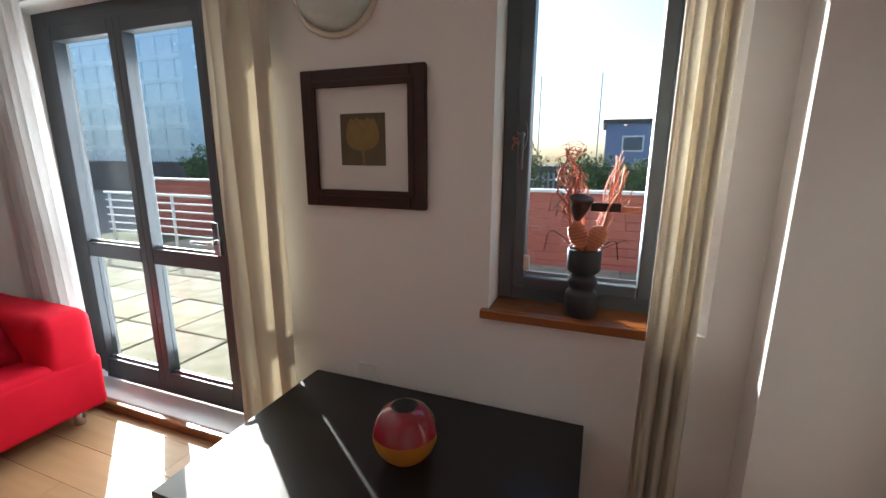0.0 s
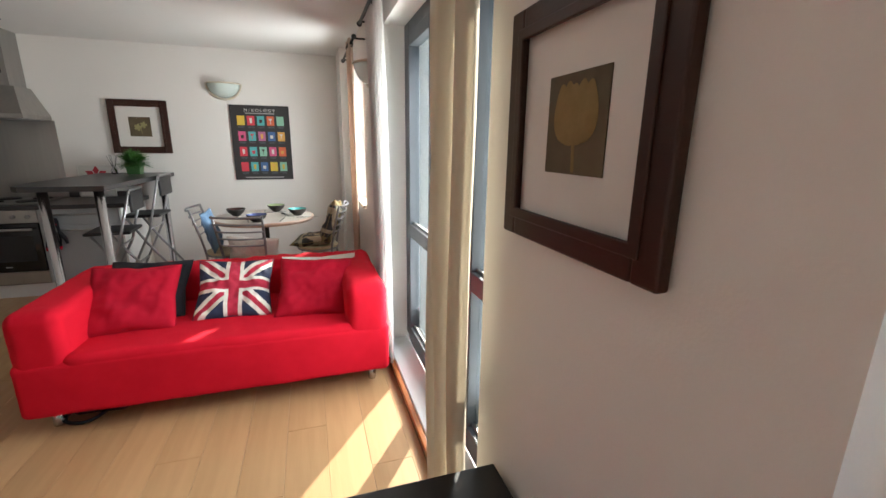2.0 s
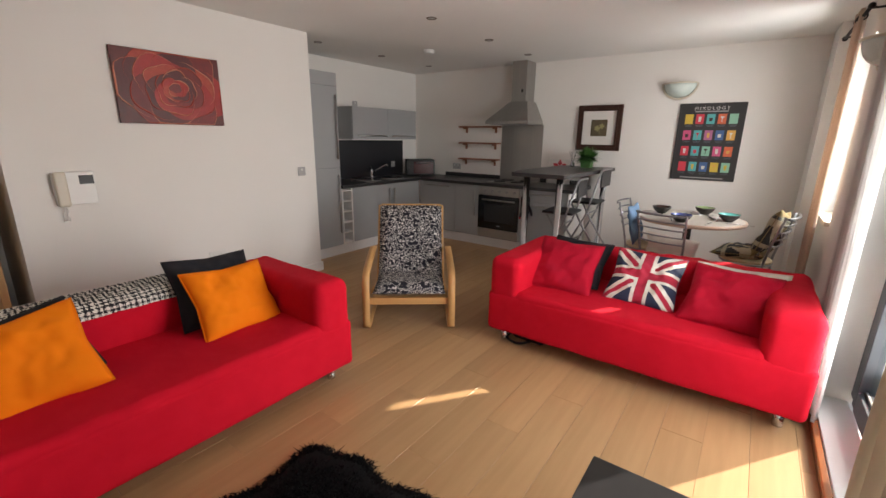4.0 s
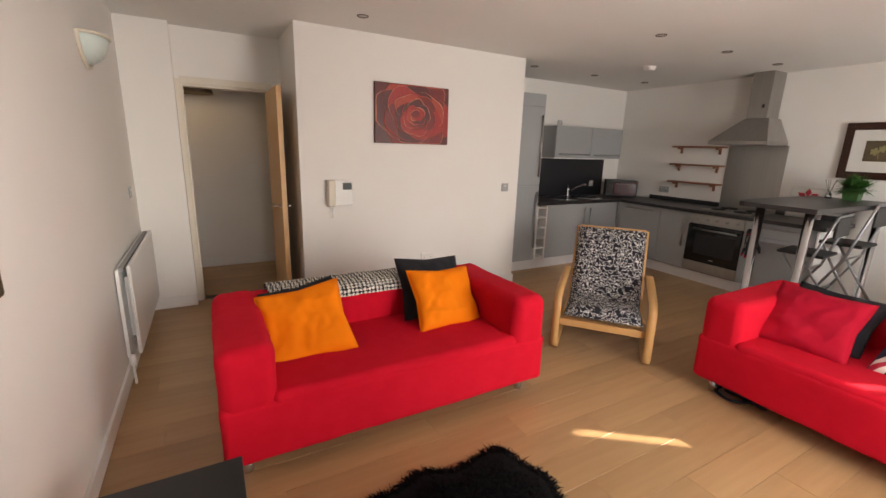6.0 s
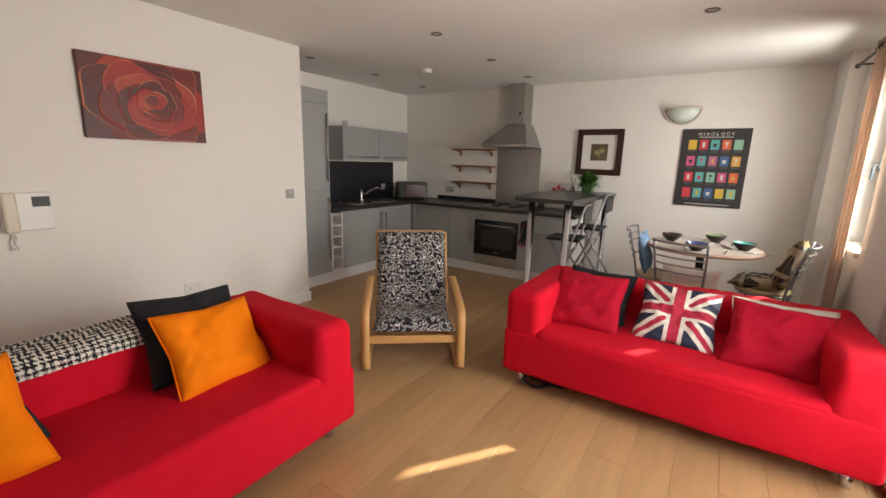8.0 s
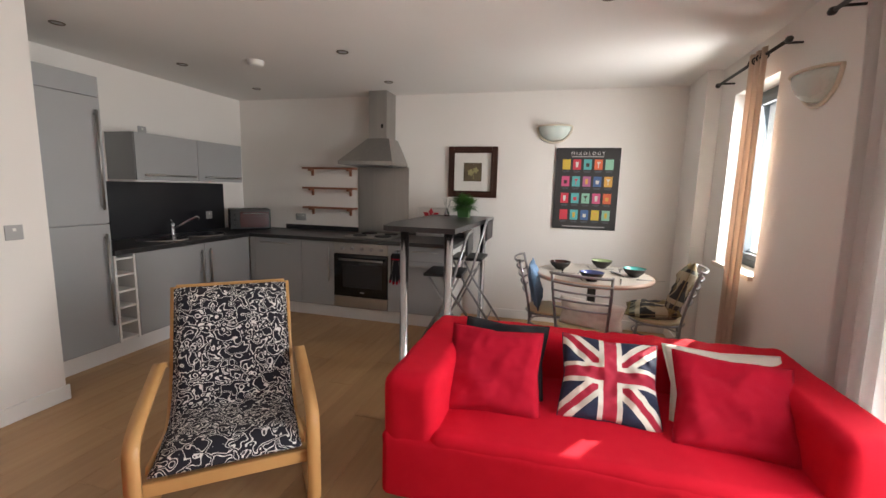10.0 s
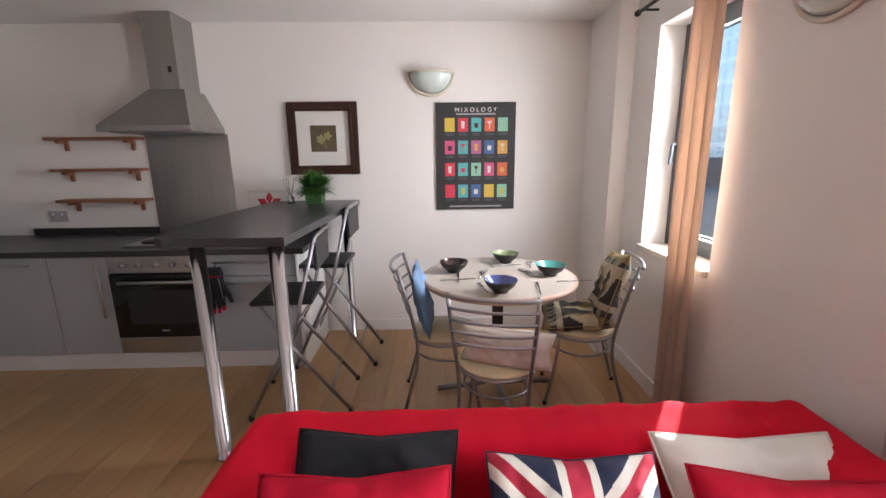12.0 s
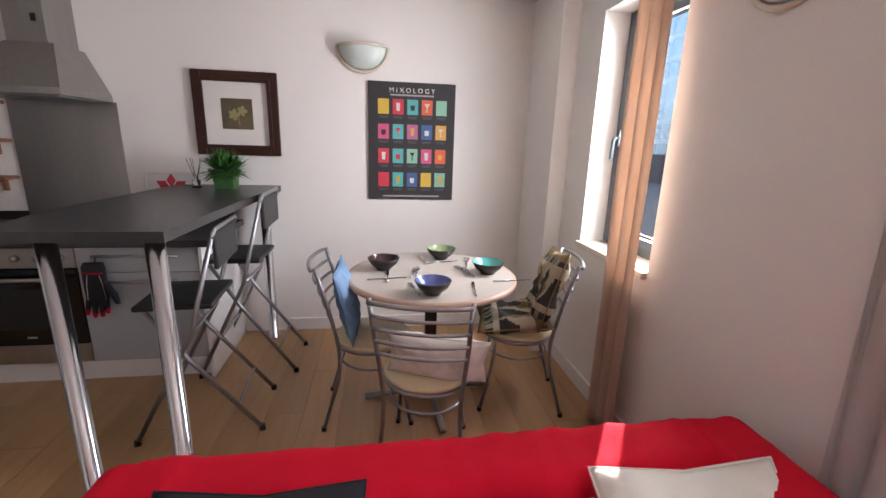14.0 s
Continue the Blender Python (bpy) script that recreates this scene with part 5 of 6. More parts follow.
M["canvasdark"] = oil("dark maroon oil paint", (0.070, 0.010, 0.010), (0.12, 0.014, 0.012))
REDS = [oil("crimson oil paint", (0.40, 0.020, 0.016), (0.30, 0.012, 0.010)), oil("deep red oil paint", (0.13, 0.007, 0.007), (0.19, 0.010, 0.009)),
        oil("brick red oil paint", (0.44, 0.060, 0.028), (0.34, 0.030, 0.016)), oil("maroon oil paint", (0.065, 0.006, 0.007), (0.10, 0.008, 0.008))]
M["rim"] = oil("pale pink oil paint", (0.66, 0.27, 0.17), (0.48, 0.12, 0.07))
rs = thing("canvas_painting", "unframed canvas painting of a red rose", "painting", pose(-1.495, Y_ROSE + 0.002, 1.803, 90, 0, 180))
part("canvas", boxes((-0.373, 0.373, -0.261, 0.261, 0.0, 0.030), bevel=0.003), M["canvasdark"], rs)


def petal_outline(cx, cy, a, reach, width, seed, n=30):
    """A rounded petal that opens from the heart of the rose towards angle a, kept on the canvas."""
    out = []
    for i in range(n):
        t = i * math.tau / n
        k = 1 + 0.07 * math.sin(3 * t + seed) + 0.04 * math.sin(5 * t + 2 * seed)
        u, v = reach * (0.30 + 0.70 * math.cos(t) * k), width * math.sin(t) * k
        x, y = cx + (u * math.cos(a) - v * math.sin(a)) * 1.15, cy + u * math.sin(a) + v * math.cos(a)
        out.append((max(min(x, 0.366), -0.366), max(min(y, 0.254), -0.254)))
    return out


rng = random.Random(31)
layer = 0
for ring, (count, reach, width) in enumerate(((6, 0.37, 0.21), (6, 0.27, 0.17), (5, 0.195, 0.125), (5, 0.135, 0.09), (4, 0.088, 0.062), (3, 0.050, 0.038))):
    for k in range(count):
        a = (k + 0.37 * ring) * math.tau / count + rng.uniform(-0.12, 0.12)
        z = 0.0303 + 0.00025 * layer
        layer += 1
        outline = petal_outline(0.025, -0.005, a, reach * rng.uniform(0.92, 1.06), width, rng.uniform(0, 6))
        bm = bmesh.new()
        blade(bm, outline, z)
        petal = part("petal", bm, REDS[(k + 2 * ring + rng.randrange(2)) % 4], rs)
        edge = [(x, y, z) for x, y in (outline + outline)[24:38]]
        part("petal_edge", tube(edge, [0.0005 + (0.0038 if k % 3 else 0.0062) * max(math.sin(math.pi * i / 13), 0.0) ** 1.5 for i in range(14)], 5), M["rim"] if (k + ring) % 2 else REDS[2], petal, "", True)

# ---- poster ----
M["posterblack"] = mat("charcoal poster print", (0.030, 0.029, 0.030), 0.55, second=(0.036, 0.035, 0.035), scale=10)
M["posterline"] = mat("grey print", (0.34, 0.33, 0.33), 0.6, scale=30)
M["posterwhite"] = mat("white print", (0.72, 0.70, 0.68), 0.6, scale=30)
po = thing("poster", "charcoal cocktail poster with rows of coloured squares", "poster", pose(XW + 0.002, 0.573, 1.457, 90, 0, 90))
PW, PH = 0.628, 0.832
part("board", boxes((-PW / 2, PW / 2, -PH / 2, PH / 2, 0, 0.014), bevel=0.002), M["posterblack"], po)
cols = {"y": (0.62, 0.44, 0.06), "r": (0.60, 0.05, 0.075), "t": (0.10, 0.42, 0.42), "o": (0.66, 0.14, 0.06), "g": (0.26, 0.52, 0.38), "p": (0.60, 0.10, 0.22),
        "m": (0.42, 0.14, 0.26), "b": (0.06, 0.13, 0.30), "a": (0.66, 0.36, 0.08), "w": (0.62, 0.62, 0.58), "k": (0.05, 0.03, 0.03)}
for k, c in cols.items():
    M["ink_" + k] = mat("poster ink " + k, c, 0.6, scale=40)
grid = ["yrtog", "ptmba", "rtgpo", "rtbyg"]
glass_ink = ["ywkwg", "kraww", "wrkwa", "ryway"]
for r, row in enumerate(grid):
    for q, k in enumerate(row):
        x, y = -0.205 + q * 0.1045, 0.248 - r * 0.172
        sq = part("square", boxes((x - 0.039, x + 0.039, y - 0.052, y + 0.052, 0.0145, 0.0155)), M["ink_" + k], po)
        bm = bmesh.new()
        kind = (r * 5 + q) % 3
        if kind == 0:
            blade(bm, [(x - 0.020, y + 0.026), (x - 0.003, y), (x - 0.003, y - 0.026), (x - 0.012, y - 0.030), (x + 0.012, y - 0.030), (x + 0.003, y - 0.026), (x + 0.003, y), (x + 0.020, y + 0.026)][::-1], 0.0160)
        elif kind == 1:
            blade(bm, [(x - 0.014, y + 0.026), (x - 0.011, y - 0.028), (x + 0.011, y - 0.028), (x + 0.014, y + 0.026)], 0.0160)
        else:
            blade(bm, [(x - 0.017, y + 0.012), (x - 0.014, y - 0.024), (x + 0.014, y - 0.024), (x + 0.017, y + 0.012)], 0.0160)
        part("glass_shape", bm, M["ink_" + glass_ink[r][q]], sq)
        part("caption_bar", boxes((x - 0.034, x + 0.034, y - 0.071, y - 0.066, 0.0145, 0.0150)), M["posterline"] if r == 9 else M["frameslate"], po)
        part("caption_bar", boxes((x - 0.028, x + 0.028, y - 0.080, y - 0.077, 0.0145, 0.0150)), M["frameslate"], po)
part("title_rule", boxes((-0.155, 0.155, 0.322, 0.334, 0.0145, 0.0150)), M["posterline"], po)
part("foot_rule", boxes((-0.21, 0.21, -0.396, -0.384, 0.0145, 0.0150)), M["posterline"], po)
tx = bpy.data.curves.new("title", "FONT")
tx.body, tx.size, tx.align_x, tx.space_character, tx.extrude = "MIXOLOGY", 0.046, "CENTER", 1.55, 0.0004
tx.materials.append(M["posterwhite"])
to = new("title", tx)
to.parent = po
to.matrix_basis = pose(0, 0.345, 0.0152)


# ---- wall lamps ----
def wall_lamp(m):
    l = thing("wall_lamp", "half-bowl frosted glass wall lamp with ivory rim", "wall lamp", m, "wall lamps")
    bm = bmesh.new()
    rings = []
    n = 20
    for i in range(9):
        t = i / 8 * math.pi / 2
        rings.append([bm.verts.new((0.165 * math.cos(a) * math.cos(t), 0.12 * math.sin(a) * math.cos(t), -0.15 * math.sin(t))) for a in [math.pi * k / n for k in range(n + 1)]])
    for A, B in zip(rings, rings[1:]):
        for k in range(n):
            bm.faces.new((A[k], A[k + 1], B[k + 1], B[k]))
    bowl_ = part("bowl", bm, M["alabaster"], l, "frosted glass half bowl", True)
    s_ = bowl_.modifiers.new("thickness", "SOLIDIFY")
    s_.thickness = 0.005
    part("rim", tube([(0.17 * math.cos(a), 0.125 * math.sin(a), 0.0) for a in [math.pi * k / 20 for k in range(21)]], 0.009, 8), M["ivory"], l, "", True)
    part("trim", tube([(0.175 * math.cos(a), 0.010, -0.165 * math.sin(a)) for a in [math.pi * k / 20 for k in range(21)]], 0.011, 8), M["ivory"], l, "", True)
    part("back_plate", boxes((-0.10, 0.10, 0.0, 0.006, -0.10, 0.0)), M["ivory"], l)
    return l


wl = wall_lamp(pose(XW, 0.227, 2.09, 0, 0, -90))
copy_thing(wl, pose(-0.95, YN, 2.035, 0, 0, 180))
copy_thing(wl, pose(-3.62, YN, 2.06, 0, 0, 180))
copy_thing(wl, pose(XE, -2.2, 2.06, 0, 0, 90))


# ---- downlights and alarm ----
def downlight(x, y):
    d = thing("downlight", "recessed bronze downlight, switched off", "downlight", pose(x, y, ZC), "ceiling downlights")
    part("bezel", lathe([(0.030, -0.001), (0.042, -0.006), (0.045, -0.003), (0.045, 0.0)], 24), M["darkbronze"], d, "", True)
    part("lamp_face", lathe([(0, -0.0015), (0.030, -0.0015)], 20), M["greyplastic"], d)
    return d


M["darkbronze"] = mat("bronze bezel", (0.16, 0.12, 0.085), 0.35, 0.8, scale=20)
d0 = downlight(-0.89, -2.30)
for x, y in ((-3.075, -1.375), (-4.05, -1.38), (-4.98, -1.38), (-3.145, -2.99), (-4.10, -2.97), (-5.02, -2.94), (-3.475, 0.495)):
    copy_thing(d0, pose(x, y, ZC))
sa = thing("smoke_alarm", "round white plastic smoke alarm on the ceiling", "smoke alarm", pose(-4.135, -2.235, ZC))
part("base", lathe([(0.068, 0), (0.07, -0.012), (0, -0.012)], 32), M["whiteplastic"], sa, "", True)
part("cover", lathe([(0.062, -0.012), (0.060, -0.034), (0.045, -0.042), (0, -0.043)], 32), M["whiteplastic"], sa, "", True)


# ---- sockets, switches, intercom ----
def socket(m, double=True, plate="whiteplastic"):
    w = 0.073 if double else 0.043
    s_ = thing("socket", "wall socket on a rectangular plate" if double else "square wall switch plate", "socket" if double else "switch", m)
    part("plate", boxes((-w, w, -0.043, 0.043, 0, 0.009), bevel=0.003), M[plate], s_)
    for x in ((-0.036, 0.036) if double else (0,)):
        part("rocker", boxes((x - 0.008, x + 0.008, 0.008, 0.026, 0.009, 0.013), bevel=0.002), M["whiteplastic"], s_)
        if double:
            part("slot", boxes((x - 0.003, x + 0.003, -0.004, 0.004, 0.009, 0.0095)), M["blackplastic"], s_)
            part("slot", boxes((x - 0.012, x - 0.006, -0.020, -0.016, 0.009, 0.0095)), M["blackplastic"], s_)
            part("slot", boxes((x + 0.006, x + 0.012, -0.020, -0.016, 0.009, 0.0095)), M["blackplastic"], s_)


socket(pose(-1.69, Y_ROSE, 0.415, 90, 0, 180))
socket(pose(-2.628, Y_ROSE, 1.112, 90, 0, 180), False, "greyplastic")
socket(pose(-0.87, YN, 0.55, 90, 0, 0), False)
socket(pose(XW, -2.79, 1.03, 90, 0, 90), True, "greyplastic")
socket(pose(-4.98, YS + 0.012, 1.05, 90, 0, 180), False, "greyplastic")
socket(pose(-4.23, YS, 1.905, 90, 0, 180), False, "greyplastic")
socket(pose(XE, -3.05, 1.10, 90, 0, -90), False, "greyplastic")
ic = thing("intercom", "ivory entry phone with small dark screen and cord", "intercom", pose(-0.79, Y_ROSE, 1.095, 90, 0, 180))
part("body", boxes((-0.115, 0.115, -0.11, 0.115, 0, 0.035), bevel=0.006, seg=3), M["whiteplastic"], ic)
part("screen", boxes((0.025, 0.105, 0.030, 0.090, 0.0352, 0.039)), M["blackplastic"], ic)
part("handset", boxes((-0.112, -0.045, -0.115, 0.118, 0.036, 0.072), bevel=0.014, seg=3), M["ivory"], ic)
part("cord", tube([(-0.085 + 0.008 * math.sin(i * 0.9), -0.11 - 0.11 * math.sin(math.pi * i / 24), 0.02 + 0.008 * math.cos(i * 0.9) + 0.0 * i) for i in range(13)], 0.004, 6), M["whiteplastic"], ic, "", True)
part("cord", tube([(-0.065 + 0.006 * math.sin(i), -0.22 + 0.11 * i / 12, 0.02) for i in range(13)], 0.004, 6), M["whiteplastic"], ic, "", True)

# ---- radiator ----
rd = thing("radiator", "white panel radiator on the wall", "radiator")
part("panel", boxes((0.690, 0.712, -3.25, -2.05, 0.17, 0.755), bevel=0.008, seg=3), M["trim"], rd)
for k in range(36):
    y = -3.22 + k * 0.0335
    part("rib", boxes((0.696, 0.701, y, y + 0.018, 0.21, 0.715), bevel=0.002, seg=1), M["trim"], rd)
part("rear_panel", boxes((0.748, 0.765, -3.25, -2.02, 0.17, 0.74)), M["trim"], rd)
part("top_grille", boxes((0.722, 0.748, -3.25, -2.02, 0.735, 0.75)), M["cabside"], rd)
for y in (-3.0, -2.2):
    part("bracket", boxes((0.722, XE, y - 0.02, y + 0.02, 0.25, 0.65)), M["trim"], rd)
part("valve", lathe([(0, 0), (0.018, 0), (0.02, 0.03), (0.015, 0.07), (0, 0.07)], 14), M["whiteplastic"], rd, "", True).matrix_basis = pose(0.735, -1.99, 0.13)
part("pipe", tube([(0.735, -1.99, 0.0), (0.735, -1.99, 0.14)], 0.008, 8), M["trim"], rd, "", True)

# ---- hall door ----
dr1 = thing("door_1", "open oak veneer hall door with chrome lever", "door", kind="structure")
part("architrave", boxes((0.37, 0.41, -3.478, -3.458, 0, 2.03), bevel=0.003), M["oakpale"], dr1)
part("architrave", boxes((-0.43, -0.37, -3.478, -3.458, 0, 2.03), bevel=0.003), M["oakpale"], dr1)
part("architrave", boxes((-0.37, 0.37, -3.478, -3.458, 1.99, 2.05), bevel=0.003), M["oakpale"], dr1)
part("lining", boxes((0.352, 0.37, -3.60, -3.478, 0, 1.99)), M["oakpale"], dr1)
part("lining", boxes((-0.37, -0.352, -3.60, -3.478, 0, 1.99)), M["oakpale"], dr1)
part("lining", boxes((-0.352, 0.352, -3.60, -3.478, 1.972, 1.99)), M["oakpale"], dr1)
lf = part("leaf", boxes((-0.352, -0.312, -3.47, -2.77, 0.008, 1.965), bevel=0.002), M["oak"], dr1, "oak veneer door leaf standing open")
part("lever", tube(round_path([(-0.312, -2.83, 0.98), (-0.262, -2.83, 0.98), (-0.262, -2.95, 0.98)], 0.02), 0.009, 8), M["chrome"], lf, "", True)
part("lever", tube(round_path([(-0.352, -2.83, 0.98), (-0.40, -2.83, 0.98), (-0.40, -2.95, 0.98)], 0.02), 0.009, 8), M["chrome"], lf, "", True)
part("rose_plate", boxes((-0.312, -0.304, -2.855, -2.805, 0.955, 1.005), bevel=0.002), M["chrome"], lf)
hl = thing("pendant_lamp", "brown dome pendant lamp in the hall", "pendant lamp", pose(0.28, -4.2, 0))
part("shade", lathe([(0.03, 2.13), (0.10, 2.11), (0.16, 2.05), (0.18, 1.98), (0.175, 1.98), (0.15, 2.045), (0.09, 2.10), (0.03, 2.12)], 28), M["darkbronze"], hl, "brown metal shade", True)
part("cable", tube([(0, 0, 2.12), (0, 0, ZC)], 0.004, 6), M["blackplastic"], hl)
hb2 = new("hall_bulb", bpy.data.lights.new("hall_bulb", "POINT"))
hb2.data.energy, hb2.data.color, hb2.data.shadow_soft_size = 0.5, (1.0, 0.72, 0.42), 0.04
hb2.matrix_world = pose(0.28, -4.2, 2.0)

# ---- vase with dried copper reeds on the sill ----
VX, VY, VZ = -0.045, 1.62, 0.905
vs = thing("vase", "matt dark slate vase with rounded waist, holding copper dried reeds", "vase", pose(VX, VY, VZ))
part("body", lathe([(0, 0), (0.050, 0), (0.054, 0.004), (0.054, 0.075), (0.050, 0.085), (0.040, 0.092), (0.046, 0.105), (0.050, 0.120), (0.046, 0.136), (0.036, 0.146),
                    (0.050, 0.156), (0.056, 0.165), (0.056, 0.232), (0.052, 0.236), (0.048, 0.232), (0.046, 0.16), (0, 0.15)], 36), M["vase"], vs, "", True)
rng = random.Random(5)
reeds = thing("dried_flowers", "copper-red dried reeds and curled strips with brown pods", "dried flowers", pose(VX, VY, VZ))
for k in range(46):
    a = rng.uniform(0, math.tau)
    left = rng.random() < 0.62
    tx_, tz = ((-0.055 + rng.gauss(0, 0.024)), rng.uniform(0.36, 0.58)) if left else ((0.098 + rng.gauss(0, 0.013)), rng.uniform(0.36, 0.56))
    ty = rng.gauss(-0.01, 0.03)
    pts = [(0.025 * math.cos(a), 0.025 * math.sin(a), 0.17), (tx_ * 0.35, ty * 0.4, 0.28)]
    n = 9
    for i in range(n):
        s = (i + 1) / n
        c = rng.uniform(0.010, 0.030) * s * (1.0 if left else 0.45)
        pts.append((tx_ * (0.35 + 0.65 * s) + c * math.sin(11 * s + k), ty * (0.4 + 0.6 * s) + c * 0.5 * math.cos(7 * s + k), 0.28 + (tz - 0.28) * s))
    r0 = rng.uniform(0.0018, 0.0042)
    part("reed", tube(pts, [r0] * len(pts), 4), M["straw"] if k % 3 else M["copper"], reeds, "", True)
for k in range(14):
    a, b = rng.uniform(-0.10, -0.03), rng.uniform(0.44, 0.58)
    r0 = rng.uniform(0.008, 0.020)
    pts = [(a + r0 * math.cos(t * 1.3 + k) * (1 + t * 0.12), -0.01 + 0.002 * t, b + r0 * 0.8 * math.sin(t * 1.3 + k)) for t in [i * 0.28 for i in range(26)]]
    part("curl", tube(pts, 0.0013, 4), M["copper"], reeds, "", True)
for k in range(12):
    s = -1 if k < 9 else 1
    out, top = rng.uniform(0.05, 0.14), rng.uniform(0.26, 0.44)
    pts = [(0.0, 0.0, 0.20), (s * out * 0.5, -0.015, top * 0.9), (s * out * 0.9, rng.uniform(-0.04, 0.0), top), (s * out, -0.022, top - rng.uniform(0.01, 0.09))]
    part("leaf_strip", tube(round_path(pts, 0.05), rng.uniform(0.0012, 0.0022), 4), M["brownpod"] if k % 2 else M["straw"], reeds, "", True)
pod = part("pod", lathe([(0, 0), (0.010, 0.002), (0.024, 0.030), (0.034, 0.062), (0.040, 0.078), (0.036, 0.080), (0, 0.070)], 11), M["brownpod"], reeds, "dark brown dried pod", True)
pod.matrix_basis = pose(-0.030, -0.04, 0.335, 12, 8)
part("wood_strip", boxes((0.01, 0.10, -0.05, -0.036, 0.368, 0.396), bevel=0.003), M["brownpod"], reeds)
part("wood_strip", boxes((0.101, 0.155, -0.05, -0.036, 0.366, 0.386), bevel=0.002), M["straw"], reeds)
for x, z, tilt in ((-0.022, 0.285, -16), (0.034, 0.280, 22)):
    heart = part("woven_heart", lathe([(0, -0.050), (0.010, -0.040), (0.022, -0.015), (0.027, 0.010), (0.024, 0.030), (0.012, 0.042), (0, 0.045)], 14), M["straw"], reeds, "woven heart half of copper reed", True)
    heart.matrix_basis = pose(x, -0.045, z, 0, tilt) @ Matrix.Diagonal((1.15, 0.55, 1.0, 1))
    for q in range(7):
        zz = -0.034 + q * 0.011
        rr = 0.0265 * math.sqrt(max(1 - (zz / 0.052) ** 2, 0.05))
        part("weave", tube([(rr * math.cos(t), rr * math.sin(t), zz) for t in [i * math.tau / 14 for i in range(14)]], 0.0021, 5, True), M["copper"], heart, "", True)
wire = thing("copper_wire", "curled copper wire tied to the window handle", "wire")
part("strand", tube([(-0.300 + 0.013 * math.sin(i * 0.8), 1.66 - 0.001 * i, 1.52 - 0.003 * i + 0.009 * math.cos(i * 1.1)) for i in range(16)], 0.0017, 5), M["copper"], wire, "", True)

# bowl vase on the coffee table
bv = thing("round_vase", "round glazed vase, dark red above and amber below", "vase", pose(-0.515, 1.18, 0.525))
M["amber"] = glazed("amber glaze", (0.50, 0.20, 0.02))
M["redglaze"] = glazed("dark red glaze", (0.30, 0.008, 0.02))
part("lower_body", lathe([(0, 0), (0.045, 0), (0.075, 0.02), (0.098, 0.06), (0.102, 0.085), (0.100, 0.10)], 32), M["amber"], bv, "amber glazed lower half", True)
part("upper_body", lathe([(0.100, 0.10), (0.090, 0.135), (0.070, 0.16), (0.045, 0.176), (0.040, 0.178)], 32), M["redglaze"], bv, "dark red glazed upper half", True)
part("mouth", lathe([(0.040, 0.178), (0.034, 0.174), (0.030, 0.15), (0, 0.145)], 24), M["blackplastic"], bv, "", True)

# ---- plant, diffuser and tray on the bar ----
pl = thing("potted_plant", "small bushy green plant in a square green pot", "plant", pose(-5.33, -0.655, 1.13))
bm = bmesh.new()
frustum(bm, (-0.055, 0.055, -0.055, 0.055), (-0.066, 0.066, -0.066, 0.066), 0, 0.12)
part("pot", bm, M["pot"], pl)
rng = random.Random(9)
fo = bmesh.new()
for k in range(900):
    a, e = rng.uniform(0, math.tau), rng.uniform(-0.30, 1.45)
    L = rng.uniform(0.11, 0.20)
    d = Vector((math.cos(a) * math.cos(e), math.sin(a) * math.cos(e), math.sin(e) * 0.85))
    base = Vector((rng.uniform(-0.03, 0.03), rng.uniform(-0.03, 0.03), 0.11))
    side = d.cross(Vector((0, 0, 1))).normalized() * 0.007
    q = [base, base + d * L * 0.5 + side, base + d * L + Vector((0, 0, -0.02 * math.cos(e))), base + d * L * 0.5 - side]
    fo.faces.new([fo.verts.new(p) for p in q])
tagged(part("foliage", fo, M["leaf"], pl, "dense narrow green leaves"), kind="stuff")
df = thing("reed_diffuser", "small clear reed diffuser with dark sticks", "diffuser", pose(-5.36, -0.85, 1.13))
part("bottle", lathe([(0, 0), (0.028, 0), (0.03, 0.01), (0.028, 0.045), (0.012, 0.06), (0.013, 0.075), (0, 0.075)], 20), M["chrome"], df, "", True)
for k in range(5):
    part("stick", tube([(0, 0, 0.03), (0.03 * math.cos(k * 1.3), 0.05 * math.sin(k * 1.3), 0.19)], 0.0018, 5), M["blackplastic"], df)
tr = thing("tray", "white tray with red heart flower, leaning on wall", "tray", pose(XW + 0.045, -1.085, WT + 0.002, 90, 0, 90) @ pose(0, 0, 0, -6))
part("board", boxes((-0.165, 0.165, 0, 0.33, 0, 0.008), bevel=0.004), M["whiteplastic"], tr)
part("rim", tube(round_path([(-0.16, 0.005, 0.012), (0.16, 0.005, 0.012), (0.16, 0.325, 0.012), (-0.16, 0.325, 0.012), (-0.16, 0.01, 0.012)], 0.03), 0.007, 6), M["whiteplastic"], tr, "", True)
bm = bmesh.new()
for k in range(6):
    a = math.radians(30 + 60 * k)
    c, s_ = math.cos(a), math.sin(a)
    blade(bm, [(0.012 * c, 0.215 + 0.012 * s_), (0.06 * c - 0.03 * s_, 0.215 + 0.06 * s_ + 0.03 * c), (0.11 * c, 0.215 + 0.11 * s_), (0.06 * c + 0.03 * s_, 0.215 + 0.06 * s_ - 0.03 * c)], 0.0092)
part("flower_print", bm, M["ink_r"], tr, "red flower print")

